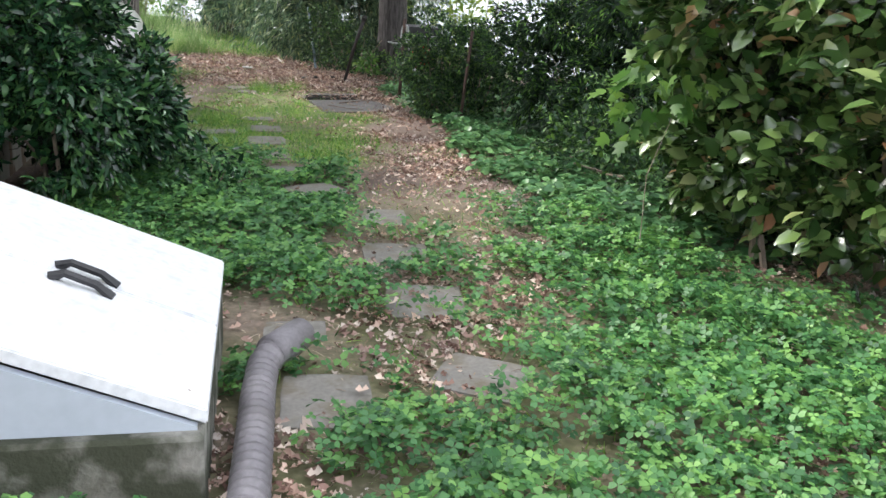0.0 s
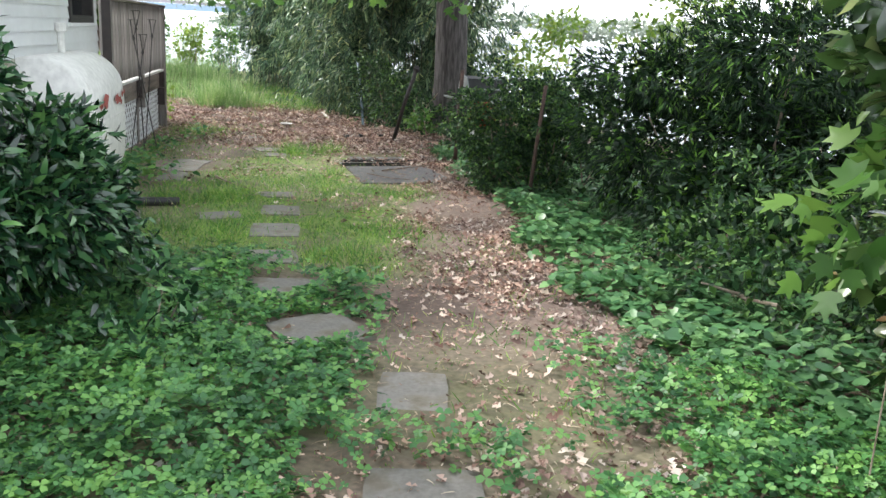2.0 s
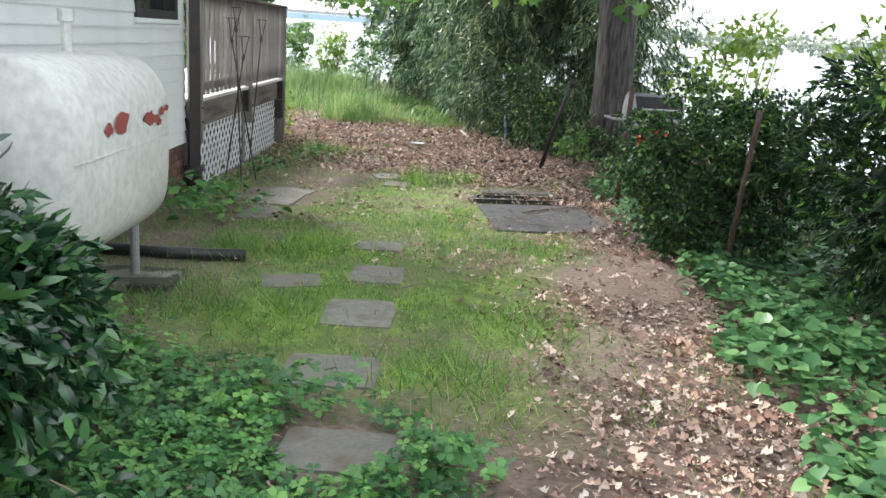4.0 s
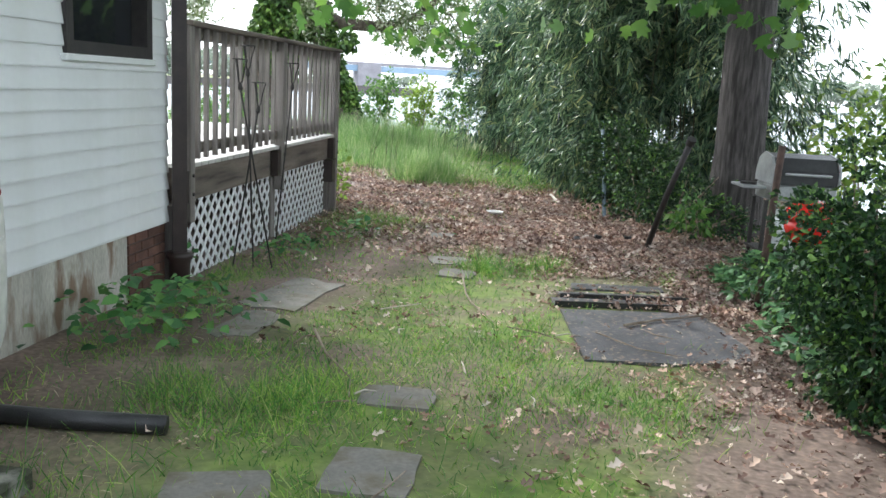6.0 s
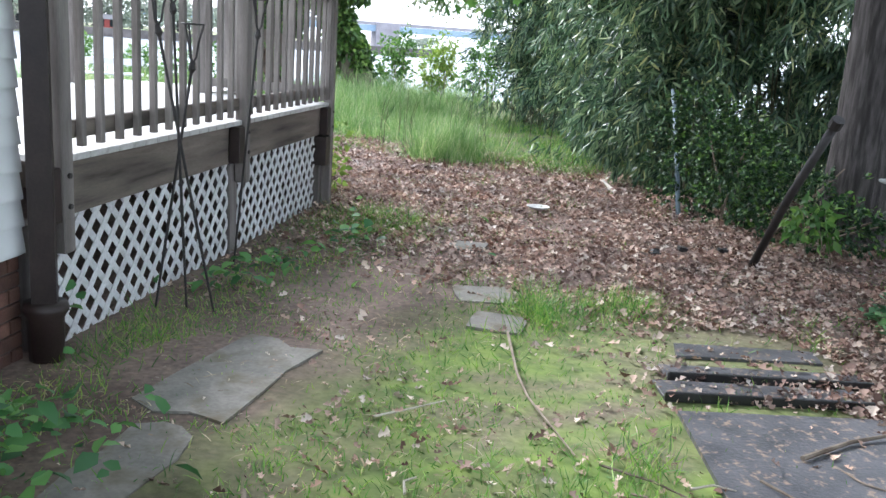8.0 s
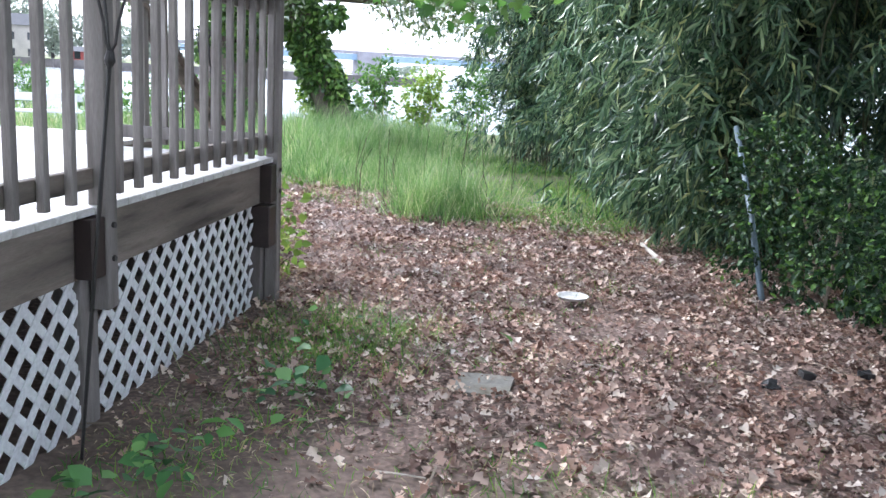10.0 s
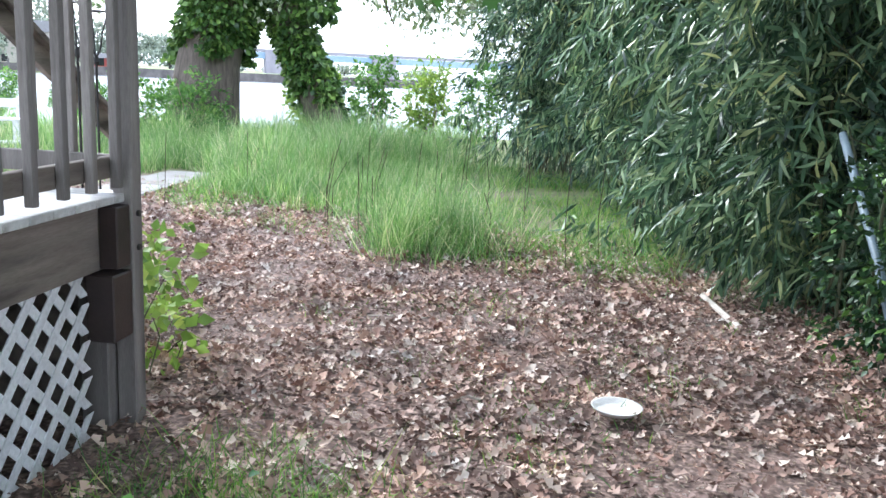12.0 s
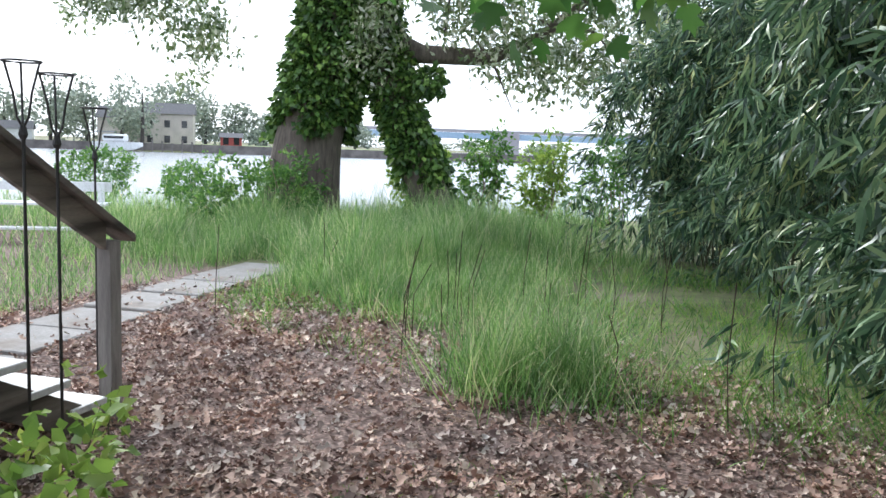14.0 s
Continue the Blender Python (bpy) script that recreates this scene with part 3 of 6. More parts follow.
part("bottom_rail", box(0.035, 0.073, 0.36, 5.14, DZ + 0.07, DZ + 0.16, 0.004), M_WOODX, deck)
part("rail_cap", box(-1.2, -0.002, 5.13, 5.26, RT + 0.002, RT + 0.04, 0.006), M_WOOD, deck)
part("bottom_rail", box(-1.2, 0.03, 5.165, 5.2, DZ + 0.07, DZ + 0.16, 0.004), M_WOOD, deck)
bal = part("baluster", box(-0.019, 0.019, -0.019, 0.019, DZ + 0.03, RT - 0.004, 0.003), M_WOOD, deck)
bal.location = (0.094, 0.56, 0)
spots = [(0.094, y) for y in np.arange(0.74, 5.1, 0.198) if abs(y - 2.78) > 0.07] + [(x, 5.22) for x in np.arange(-1.1, 0.0, 0.185)]
for x, y in spots:
    o = bal.copy()
    scene.collection.objects.link(o)
    o.location = (x, y, 0)
# steps on the river side, with the sloping handrail
RX0 = -1.46
part("post", box(-1.3, -1.21, 5.15, 5.24, -0.9, RT, 0.006), M_WOOD, deck)
part("post", box(-2.75, -2.66, 5.15, 5.24, -0.9, RT, 0.006), M_WOOD, deck)
stairs = thing("steps", HOUSE, "grey wooden steps with open treads and sloping handrail, down from deck", "steps")
SX0, SX1, SY = -2.62, -1.36, 6.3
for i in range(7):
    part("landing_board", box(SX0 - 0.2, SX1 + 0.12, 5.25 + i * 0.148, 5.388 + i * 0.148, DZ - 0.035, DZ, 0.004), M_DECK, deck)
part("rim_joist", box(SX1 + 0.08, SX1 + 0.12, 5.25, 6.28, DZ - 0.3, DZ - 0.037, 0.004), M_WOODX, deck)
part("post", box(RX0, RX0 + 0.09, 6.24, 6.33, -0.9, RT, 0.006), M_WOOD, deck)
part("rail_cap", box(RX0 - 0.03, RX0 + 0.12, 5.265, 6.33, RT + 0.002, RT + 0.04, 0.006), M_WOODX, deck)
for i in range(5):
    z = DZ - 0.175 * (i + 1)
    part("tread", box(SX0, SX1, SY + 0.02 + i * 0.3, SY + 0.31 + i * 0.3, z - 0.04, z, 0.005), M_DECK, stairs)


def sloped(x0, x1, y0, z0, y1, z1, deep):
    """A board on edge that falls from (y0, z0) to (y1, z1), deep below."""
    bm = bmesh.new()
    a = [bm.verts.new((x0, y, z)) for y, z in ((y0, z0), (y1, z1), (y1, z1 - deep), (y0, z0 - deep))]
    c = [bm.verts.new((x1, v.co.y, v.co.z)) for v in a]
    bm.faces.new(a), bm.faces.new(c[::-1])
    for i in range(4):
        bm.faces.new((a[i], c[i], c[(i + 1) % 4], a[(i + 1) % 4]))
    bmesh.ops.recalc_face_normals(bm, faces=bm.faces)
    bmesh.ops.bevel(bm, geom=bm.edges[:], offset=0.004, segments=1, affect="EDGES")
    return bm


for sx in (SX0 + 0.02, SX1 - 0.06):
    part("stringer", sloped(sx, sx + 0.04, SY - 0.01, DZ - 0.22, SY + 1.65, -0.48, 0.2), M_WOODX, stairs)
part("post", box(-1.465, -1.37, 7.86, 7.955, -0.6, 0.56, 0.006), M_WOOD, stairs)
part("handrail", sloped(-1.495, -1.345, SY - 0.05, 1.66, 8.06, 0.585, 0.045), M_WOODX, stairs)
part("handrail_beam", sloped(-1.44, -1.395, SY, 1.58, 7.86, 0.66, 0.15), M_WOODX, stairs)

# lattice skirt: two layers of slats cut to the panel
skirt = thing("lattice_skirt", HOUSE, "white plastic diamond lattice panel closing the deck's underside", "lattice")
LY0, LY1, LZ0, LZ1 = 0.3, 4.96, -0.5, DZ - 0.3
for layer, (sign, lx) in enumerate(((1, 0.012), (-1, 0.005))):
    for k in np.arange(LY0 - 1.0, LY1 + 1.0, 0.163):
        lo, hi = (k, k + (LZ1 - LZ0)) if sign > 0 else (k + (LZ1 - LZ0), k)
        bm = bmesh.new()
        w = 0.03
        ends = []
        for y, z in ((lo, LZ0), (hi, LZ1)):
            ends.append((y, z))
        (ya, za), (yb, zb) = ends
        t0, t1 = 0.0, 1.0
        for lim, side in ((LY0, 1), (LY1, -1)):
            da, db = side * (ya - lim), side * (yb - lim)
            if da < 0 and db < 0:
                t1 = -1
            elif da < 0:
                t0 = max(t0, da / (da - db))
            elif db < 0:
                t1 = min(t1, da / (da - db))
        if t1 - t0 < 0.05:
            bm.free()
            continue
        p0 = Vector((lx, ya + (yb - ya) * t0, za + (zb - za) * t0))
        p1 = Vector((lx, ya + (yb - ya) * t1, za + (zb - za) * t1))
        q = Vector((0, w, 0))
        a = [bm.verts.new(p) for p in (p0 - q, p0 + q, p1 + q, p1 - q)]
        c = [bm.verts.new(v.co + Vector((0.006, 0, 0))) for v in a]
        bm.faces.new(a), bm.faces.new(c[::-1])
        for i in range(4):
            bm.faces.new((a[i], c[i], c[(i + 1) % 4], a[(i + 1) % 4]))
        bmesh.ops.recalc_face_normals(bm, faces=bm.faces)
        part("slat", bm, M_LATT, skirt)

# ---- cellar bulkhead ----
BULK = Matrix.Translation((-0.98, 3.74, 0)) @ pose(0, 0, 0, 0, 0, 12.5)   # x out, y along; far low corner at the origin
bulk = thing("cellar_bulkhead", BULK, "white steel cellar doors sloping over a mossy concrete curb", "bulkhead")
BW, BL, BZ0, BZ1, SEAM = 1.45, 1.75, 0.25, 0.95, -0.765
part("curb", box(-BL, -0.01, -BW - 0.06, 0.03, -0.6, 0.19, 0.012), M_CONC, bulk, "mossy stained concrete curb")
for y0, y1, nm in ((SEAM + 0.009, 0.0, "door"), (-BW, SEAM - 0.009, "door")):
    bm = bmesh.new()
    a = [bm.verts.new(p) for p in ((0, y0, BZ0), (0, y1, BZ0), (-BL, y1, BZ1), (-BL, y0, BZ1))]
    c = [bm.verts.new(v.co - Vector((0, 0, 0.05))) for v in a]
    bm.faces.new(a), bm.faces.new(c[::-1])
    for i in range(4):
        bm.faces.new((a[i], c[i], c[(i + 1) % 4], a[(i + 1) % 4]))
    bmesh.ops.recalc_face_normals(bm, faces=bm.faces)
    bmesh.ops.bevel(bm, geom=bm.edges[:], offset=0.006, segments=2, affect="EDGES")
    d = part(nm, bm, M_WHITE, bulk, "white painted steel door leaf with specks")
    yh = y0 + 0.025 if y1 > -0.1 else y1 - 0.075
    slope = (BZ1 - BZ0) / BL
    hx0, hx1 = -0.52, -0.35
    zz = lambda x: BZ0 - slope * x
    part("handle", tube([(hx0 - 0.03, yh, zz(hx0 - 0.03)), (hx0 + 0.02, yh, zz(hx0) + 0.026), (hx1 - 0.05, yh, zz(hx1 - 0.05) + 0.03), (hx1, yh, zz(hx1))], [0.022, 0.016, 0.016, 0.022], 6), M_BLACK, d, "black grab handle")
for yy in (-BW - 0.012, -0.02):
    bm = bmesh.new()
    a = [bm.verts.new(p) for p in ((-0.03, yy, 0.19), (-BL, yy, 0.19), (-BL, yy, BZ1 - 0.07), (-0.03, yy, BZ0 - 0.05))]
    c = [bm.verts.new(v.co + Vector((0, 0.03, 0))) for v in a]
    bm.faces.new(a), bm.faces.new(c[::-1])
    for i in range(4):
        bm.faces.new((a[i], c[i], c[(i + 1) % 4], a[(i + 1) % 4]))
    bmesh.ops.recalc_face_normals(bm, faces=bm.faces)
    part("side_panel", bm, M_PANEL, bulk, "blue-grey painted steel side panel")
part("front_sill", box(-0.06, -0.012, -BW + 0.03, -0.03, 0.19, 0.21), M_STEEL, bulk)

# corrugated drain hose, ribs along its length, smooth cuff at the mouth
hose = thing("drain_hose", Matrix.Identity(4), "grey corrugated plastic drain hose lying on dead leaves", "hose")
way = [(-0.5, 1.6), (-0.54, 2.3), (-0.62, 2.75), (-0.68, 3.08), (-0.71, 3.3), (-0.69, 3.42)]
dense, rad = [], []
for (x0, y0), (x1, y1) in zip(way, way[1:]):
    m = max(2, int(math.hypot(x1 - x0, y1 - y0) / 0.011))
    for i in range(m):
        x, y = x0 + (x1 - x0) * i / m, y0 + (y1 - y0) * i / m
        dense.append((x, y, at(x, y, 0.07) + 0.05 * smoothstep(3.2, 3.6, y)))
        rad.append(0.058 + (0.011 if len(dense) % 5 < 3 else 0.0))
part("hose", tube(dense, rad, 14), M_PIPE, hose, smooth=True)
part("cuff", tube([(-0.695, 3.4, at(-0.66, 3.46, 0.1)), (-0.6, 3.62, at(-0.55, 3.72, 0.12))], [0.078, 0.072], 16), M_PIPE, hose, "smooth hose cuff", True)

# ---- oil tank ----
TANK = Matrix.Translation((-3.78, 9.8, 0)) @ pose(0, 0, 0, 0, 0, 14.6)
tank = thing("oil_tank", TANK, "cream oval steel oil tank with rust-red patches on legs", "tank")
bm = bmesh.new()
rings = []
TZ0, TZ1, HW = 0.0, 1.14, 0.35
prof = []
for k in range(40):
    a = 2 * math.pi * k / 40
    prof.append((HW * math.cos(a), TZ0 + HW + (TZ1 - TZ0 - 2 * HW) * (0.5 + 0.5 * max(-1, min(1, 3 * math.sin(a)))) + HW * math.sin(a)))
for y, s in ((-1.22, 0.96), (-1.2, 1.0), (0.26, 1.0), (0.285, 0.985), (0.29, 0.95)):
    rings.append([bm.verts.new((x * s, y, (z - 0.57) * s + 0.57)) for x, z in prof])
for r0, r1 in zip(rings, rings[1:]):
    for k in range(40):
        bm.faces.new((r0[k], r1[k], r1[(k + 1) % 40], r0[(k + 1) % 40]))
bm.faces.new(rings[0]), bm.faces.new(rings[-1][::-1])
bmesh.ops.recalc_face_normals(bm, faces=bm.faces)
body = part("shell", bm, M_TANK, tank, smooth=True)
part("seam", box(HW - 0.002, HW + 0.005, -1.2, 0.26, 0.62, 0.632), M_TANK, tank)
rng = np.random.RandomState(5)
for y, z, s in ((0.22, 0.8, 0.05), (0.13, 0.79, 0.06), (0.02, 0.75, 0.08), (-0.1, 0.77, 0.1), (0.08, 0.72, 0.05), (-0.55, 0.78, 0.12), (-0.75, 0.76, 0.08)):
    bm = bmesh.new()
    vs = []
    for k in range(11):
        a = 2 * math.pi * k / 11
        r = s * (0.55 + 0.6 * rng.rand())
        zz2 = z + 0.5 * r * math.sin(a)
        yy2 = min(0.255, y + r * math.cos(a))
        q = max(0.0, min(1.0, (zz2 - 0.79) / HW))
        vs.append(bm.verts.new((HW * math.sqrt(1 - q * q) + 0.004, yy2, zz2)))
    bm.faces.new(vs)
    part("rust_patch", bm, M_RUST, body, "flaking red primer patch")
for y in (0.02, -1.0):
    for x in (0.2, -0.2):
        part("leg", tube([(x, y, 0.12), (x, y, -0.3)], 0.028, 10), M_STEEL, tank)
pipe = part("vent_pipe", tube([(0, -0.4, 1.13), (0, -0.4, 1.3), (0, -0.4, 1.305), (0, -0.4, 1.37)], [0.03, 0.03, 0.045, 0.045], 10), M_TANK, tank, "short capped vent pipe")
for y, nm in ((9.86, "pad"), (8.72, "pad")):
    x = -3.55 + (9.86 - y) * 0.26
    p = thing("concrete_pad", pose(x, y, at(x, y), 0, 0, 14.6), "mossy concrete pad block under the tank leg", "pad", "tank pads")
    part("slab", box(-0.45, 0.24, -0.2, 0.2, -0.1, 0.07, 0.012), M_CONC, p)
bp = thing("black_pipe", Matrix.Identity(4), "black plastic drain pipe end lying on soil", "pipe")
part("pipe", tube([(-4.4, 10.35, at(-4.4, 10.35, 0.06)), (-3.8, 10.58, at(-3.8, 10.58, 0.05)), (-3.28, 10.78, at(-3.28, 10.78, 0.045))], 0.045, 12), M_BLACK, bp, smooth=True)

# ---- stepping stones: centre, half length along the way, half width, turn ----
rng = np.random.RandomState(11)
for x, y, a, c, r in ((-0.42, 3.16, 0.23, 0.19, 8), (0.22, 3.47, 0.2, 0.2, -20), (-0.68, 3.92, 0.13, 0.15, 10), (-0.06, 4.47, 0.25, 0.22, 5), (-0.28, 5.44, 0.22, 0.22, 8), (-0.44, 6.45, 0.26, 0.17, 6),
                      (-1.08, 7.25, 0.27, 0.24, 40), (-1.5, 8.1, 0.17, 0.24, 12), (-1.86, 8.93, 0.22, 0.23, 16), (-2.07, 9.9, 0.27, 0.21, 14), (-2.28, 10.85, 0.22, 0.19, 15), (-2.75, 10.42, 0.15, 0.21, 30),
                      (-2.58, 11.78, 0.16, 0.2, 14), (-4.3, 13.62, 0.5, 0.24, 4), (-4.08, 12.6, 0.34, 0.15, 12), (-3.8, 15.72, 0.2, 0.2, 30), (-3.5, 15.15, 0.17, 0.17, 10), (-4.45, 17.1, 0.16, 0.17, 10)):
    out = []
    for k in range(12):
        t = 2 * math.pi * (k + 0.5) / 12
        cx, sy = math.cos(t), math.sin(t)
        m = max(abs(cx), abs(sy)) ** 0.86
        j = 1 + (0.09 if a < 0.3 else 0.35) * (rng.rand() - 0.5)
        out.append((c * cx / m * j, a * sy / m * j))
    st = tagged(part("stepping_stone", extrude_outline(out, -0.06, 0.016, 0.007), M_STONE), "flat grey-brown stepping stone sunk in the lawn", "stone", "stepping stones")
    st.matrix_basis = pose(x, y, at(x, y, -0.008 if a > 0.3 else 0.0), rng.normal() * 0.8, rng.normal() * 0.8, r)

# ---- rubber mat and boards on the path ----
ang = 24
matt = tagged(part("rubber_mat", extrude_outline([(-0.62, -0.66), (0.0, -0.68), (0.5, -0.6), (0.62, -0.3), (0.58, 0.5), (0.45, 0.62), (-0.55, 0.6)], 0.0, 0.022, 0.004), M_MAT), "worn black rubber sheet with dirt and pine needles", "mat")
matt.matrix_basis = pose(-1.55, 13.95, at(-1.55, 13.95, 0.005), 0.3, 0, ang)
for y, x, w, l in ((14.75, -1.95, 0.11, 1.05), (15.05, -1.95, 0.09, 1.1)):
    tr = thing("edging_strip", pose(x, y, at(x, y, 0.0), 0, 0, ang), "dark plastic channel strip with grass clippings on soil", "strip", "edging strips")
    part("base", box(-l / 2, l / 2, -w, w, 0.0, 0.02, 0.003), M_MAT, tr)
    part("lip", box(-l / 2, l / 2, -w - 0.024, -w - 0.002, 0.0, 0.05, 0.004), M_BLACK, tr)
mb = tagged(part("rubber_mat", extrude_outline([(-0.45, -0.1), (0.4, -0.1), (0.42, 0.1), (-0.4, 0.12)], 0, 0.018, 0.003), M_MAT), "small grey rubber piece half under leaves", "mat")
mb.matrix_basis = pose(-2.05, 15.42, at(-2.05, 15.42, 0.004), 0, 0, ang)

# ---- posts, poles, torches ----
def pole(name, a, b, r, mat, label, category, cap=None):
    o = thing(name, Matrix.Translation(a), label, category)
    v = Vector(b) - Vector(a)
    part("shaft", tube([(0, 0, -0.15), v * 0.5, v], r, 10), mat, o, smooth=True)
    if cap:
        part("cap", tube([v * 0.965, v * 1.01], r * 1.45, 10), cap, o)
    return o


pole("garden_stake", (0.17, 12.2, at(0.17, 12.2)), (0.28, 12.25, 0.95), 0.022, M_RUSTY, "rusty brown steel stake standing in ivy", "stake")
pole("leaning_pipe", (-2.22, 18.2, at(-2.22, 18.2)), (-1.72, 17.35, 0.85), 0.035, M_IRON, "dark steel pipe leaning into the bushes", "pipe", M_IRON)
pole("fence_post", (-3.03, 19.95, at(-3.03, 19.95)), (-3.5, 21.55, 0.85), 0.027, M_BLUEPOST, "blue-grey steel fence post leaning beside bamboo", "post")
pole("fence_stake", (-0.86, 15.2, at(-0.86, 15.2)), (-0.82, 15.25, 0.95), 0.03, M_RUSTY, "rusty steel stake beside the grill", "stake")


def torch(x, y, top, lean, k_=1.0):
    z0 = at(x, y)
    o = thing("garden_torch", pose(x, y, z0), "black wrought iron garden torch stand with open cup", "torch", "garden torches")
    h = top - z0
    lx, ly = lean
    f = lambda z: Vector((lx * z / h, ly * z / h, z))
    part("stem", tube([f(-0.12)] + [f(h * i / 6) for i in range(1, 7)], [0.006] + [0.0075, 0.009] * 3, 6), M_IRON, o)
    part("knuckle", tube([f(h - 0.02), f(h), f(h + 0.04)], [0.012, 0.022, 0.014], 8), M_IRON, o)
    t = f(h + 0.03)
    for k in range(3):
        a = 2 * math.pi * k / 3 + 0.5
        c, s = math.cos(a), math.sin(a)
        part("prong", tube([t, t + Vector((c * 0.028 * k_, s * 0.028 * k_, 0.05 * k_)), t + Vector((c * 0.045 * k_, s * 0.045 * k_, 0.16 * k_)), t + Vector((c * 0.085 * k_, s * 0.085 * k_, 0.3 * k_))], 0.006, 5), M_IRON, o)
    part("ring", tube([t + Vector((math.cos(2 * math.pi * k / 16) * 0.085 * k_, math.sin(2 * math.pi * k / 16) * 0.085 * k_, 0.3 * k_)) for k in range(17)], 0.005, 5, caps=False), M_IRON, o)


for x, y, top, lean in ((-5.32, 14.22, 0.97, (0.15, 0.14)), (-5.15, 14.29, 1.28, (-0.05, -0.05)), (-4.96, 14.3, 1.16, (-0.21, -0.21)), (-5.62, 15.4, 1.17, (0.11, 0.09)), (-8.16, 19.74, 1.1, (0, 0)), (-8.12, 19.54, 1.14, (0, 0)), (-9.4, 20.9, 1.0, (0, 0))):
    torch(x, y, top, lean, 0.72 if y < 18 else 1.0)

# ---- grills ----
GR = pose(-0.62, 18.2, at(-0.62, 18.2), 0, 0, 20)
grill = thing("gas_grill", GR, "grey and black gas barbecue grill on a black cart", "grill")
for x in (-0.38, 0.38):
    for y in (-0.2, 0.2):
        part("leg", box(x - 0.02, x + 0.02, y - 0.02, y + 0.02, 0, 0.72, 0.004), M_IRON, grill)
part("shelf", box(-0.42, 0.42, -0.24, 0.24, 0.14, 0.17, 0.005), M_IRON, grill)
part("firebox", box(-0.36, 0.36, -0.26, 0.26, 0.72, 0.9, 0.02), M_STEEL, grill, "grey steel firebox")
bm = bmesh.new()
pr = [(-0.27, 0.905), (-0.27, 1.06), (-0.18, 1.19), (0.05, 1.23), (0.2, 1.16), (0.27, 1.02), (0.27, 0.905)]
a = [bm.verts.new((-0.34, y, z)) for y, z in pr]
c = [bm.verts.new((0.34, y, z)) for y, z in pr]
bm.faces.new(a[::-1]), bm.faces.new(c)
for i in range(7):
    bm.faces.new((a[i], a[(i + 1) % 7], c[(i + 1) % 7], c[i]))
bmesh.ops.recalc_face_normals(bm, faces=bm.faces)
lid = part("lid", bm, M_BLACK, grill, "black domed lid")
for x in (-0.37, 0.345):
    bm = bmesh.new()
    a = [bm.verts.new((x, y * 1.04, 0.905 + (z - 0.905) * 1.04)) for y, z in pr]
    c = [bm.verts.new((x + 0.025, y * 1.04, 0.905 + (z - 0.905) * 1.04)) for y, z in pr]
    bm.faces.new(a[::-1]), bm.faces.new(c)
    for i in range(7):
        bm.faces.new((a[i], a[(i + 1) % 7], c[(i + 1) % 7], c[i]))
    bmesh.ops.recalc_face_normals(bm, faces=bm.faces)
    part("end_cap", bm, M_STEEL, lid, "silver grey end cap")
part("handle", tube([(-0.25, -0.32, 1.02), (0.25, -0.32, 1.02)], 0.015, 8), M_STEEL, lid)
part("side_table", box(-0.66, -0.4, -0.22, 0.22, 0.84, 0.87, 0.008), M_STEEL, grill, "folding grey side table")
part("side_burner", tube([(-0.53, 0, 0.87), (-0.53, 0, 0.895)], 0.09, 14), M_IRON, grill)
tankg = thing("gas_cylinder", GR @ pose(-0.12, -0.05, 0.17), "pale grey propane cylinder on the grill's lower shelf", "cylinder")
part("bottle", tube([(0, 0, 0.0), (0, 0, 0.03), (0, 0, 0.08), (0, 0, 0.26), (0, 0, 0.32), (0, 0, 0.35)], [0.11, 0.13, 0.15, 0.15, 0.12, 0.06], 18), M_BOAT, tankg, smooth=True)
part("collar", tube([(0, 0, 0.34), (0, 0, 0.43)], 0.09, 14, caps=False), M_BOAT, tankg)
KX, KY = -0.52, 16.0
ket = thing("kettle_grill", pose(KX, KY, at(KX, KY)), "red enamel kettle barbecue on thin tripod legs", "grill")
ket.scale = (0.8, 0.8, 0.95)
prf = [(0.0, 0.52), (0.12, 0.53), (0.2, 0.59), (0.25, 0.67), (0.27, 0.76)]
part("bowl", tube([(0, 0, z) for r, z in prf], [max(r, 0.02) for r, z in prf], 22), M_RED, ket, smooth=True)
prf = [(0.28, 0.768), (0.265, 0.84), (0.21, 0.91), (0.12, 0.955), (0.02, 0.97)]
kl = part("lid", tube([(0, 0, z) for r, z in prf], [r for r, z in prf], 22), M_RED, ket, smooth=True)
part("handle", tube([(-0.06, 0, 0.955), (-0.05, 0, 1.01), (0.05, 0, 1.01), (0.06, 0, 0.955)], 0.011, 6), M_BLACK, kl)
for k in range(3):
    a = 2 * math.pi * k / 3
    part("leg", tube([(0.15 * math.cos(a), 0.15 * math.sin(a), 0.56), (0.27 * math.cos(a), 0.27 * math.sin(a), 0.0)], 0.012, 8), M_STEEL, ket)

# ---- trees ----
def tree_trunk(root, base, pts, radii, mat, name="trunk", seed=0, sides=18):
    bm = tube([Vector(p) - Vector(base) for p in pts], radii, sides)
    rng = np.random.RandomState(seed)
    for v in bm.verts:
        a = math.atan2(v.co.y, v.co.x)
        v.co.x *= 1 + 0.06 * math.sin(5 * a + v.co.z) + 0.03 * rng.normal()
        v.co.y *= 1 + 0.06 * math.sin(4 * a + 1 + v.co.z) + 0.03 * rng.normal()
    return part(name, bm, mat, root, smooth=True)


def limb_set(rng, root, base, start, tips, r0, mat, name="limb"):
    for tip in tips:
        s, t = Vector(start), Vector(tip)
        m = s.lerp(t, 0.5) + Vector((rng.normal() * 0.15, rng.normal() * 0.15, 0.25))
        part(name, tube([p - Vector(base) for p in (s, m, t)], [r0, r0 * 0.65, r0 * 0.2], 7), mat, root, smooth=True)


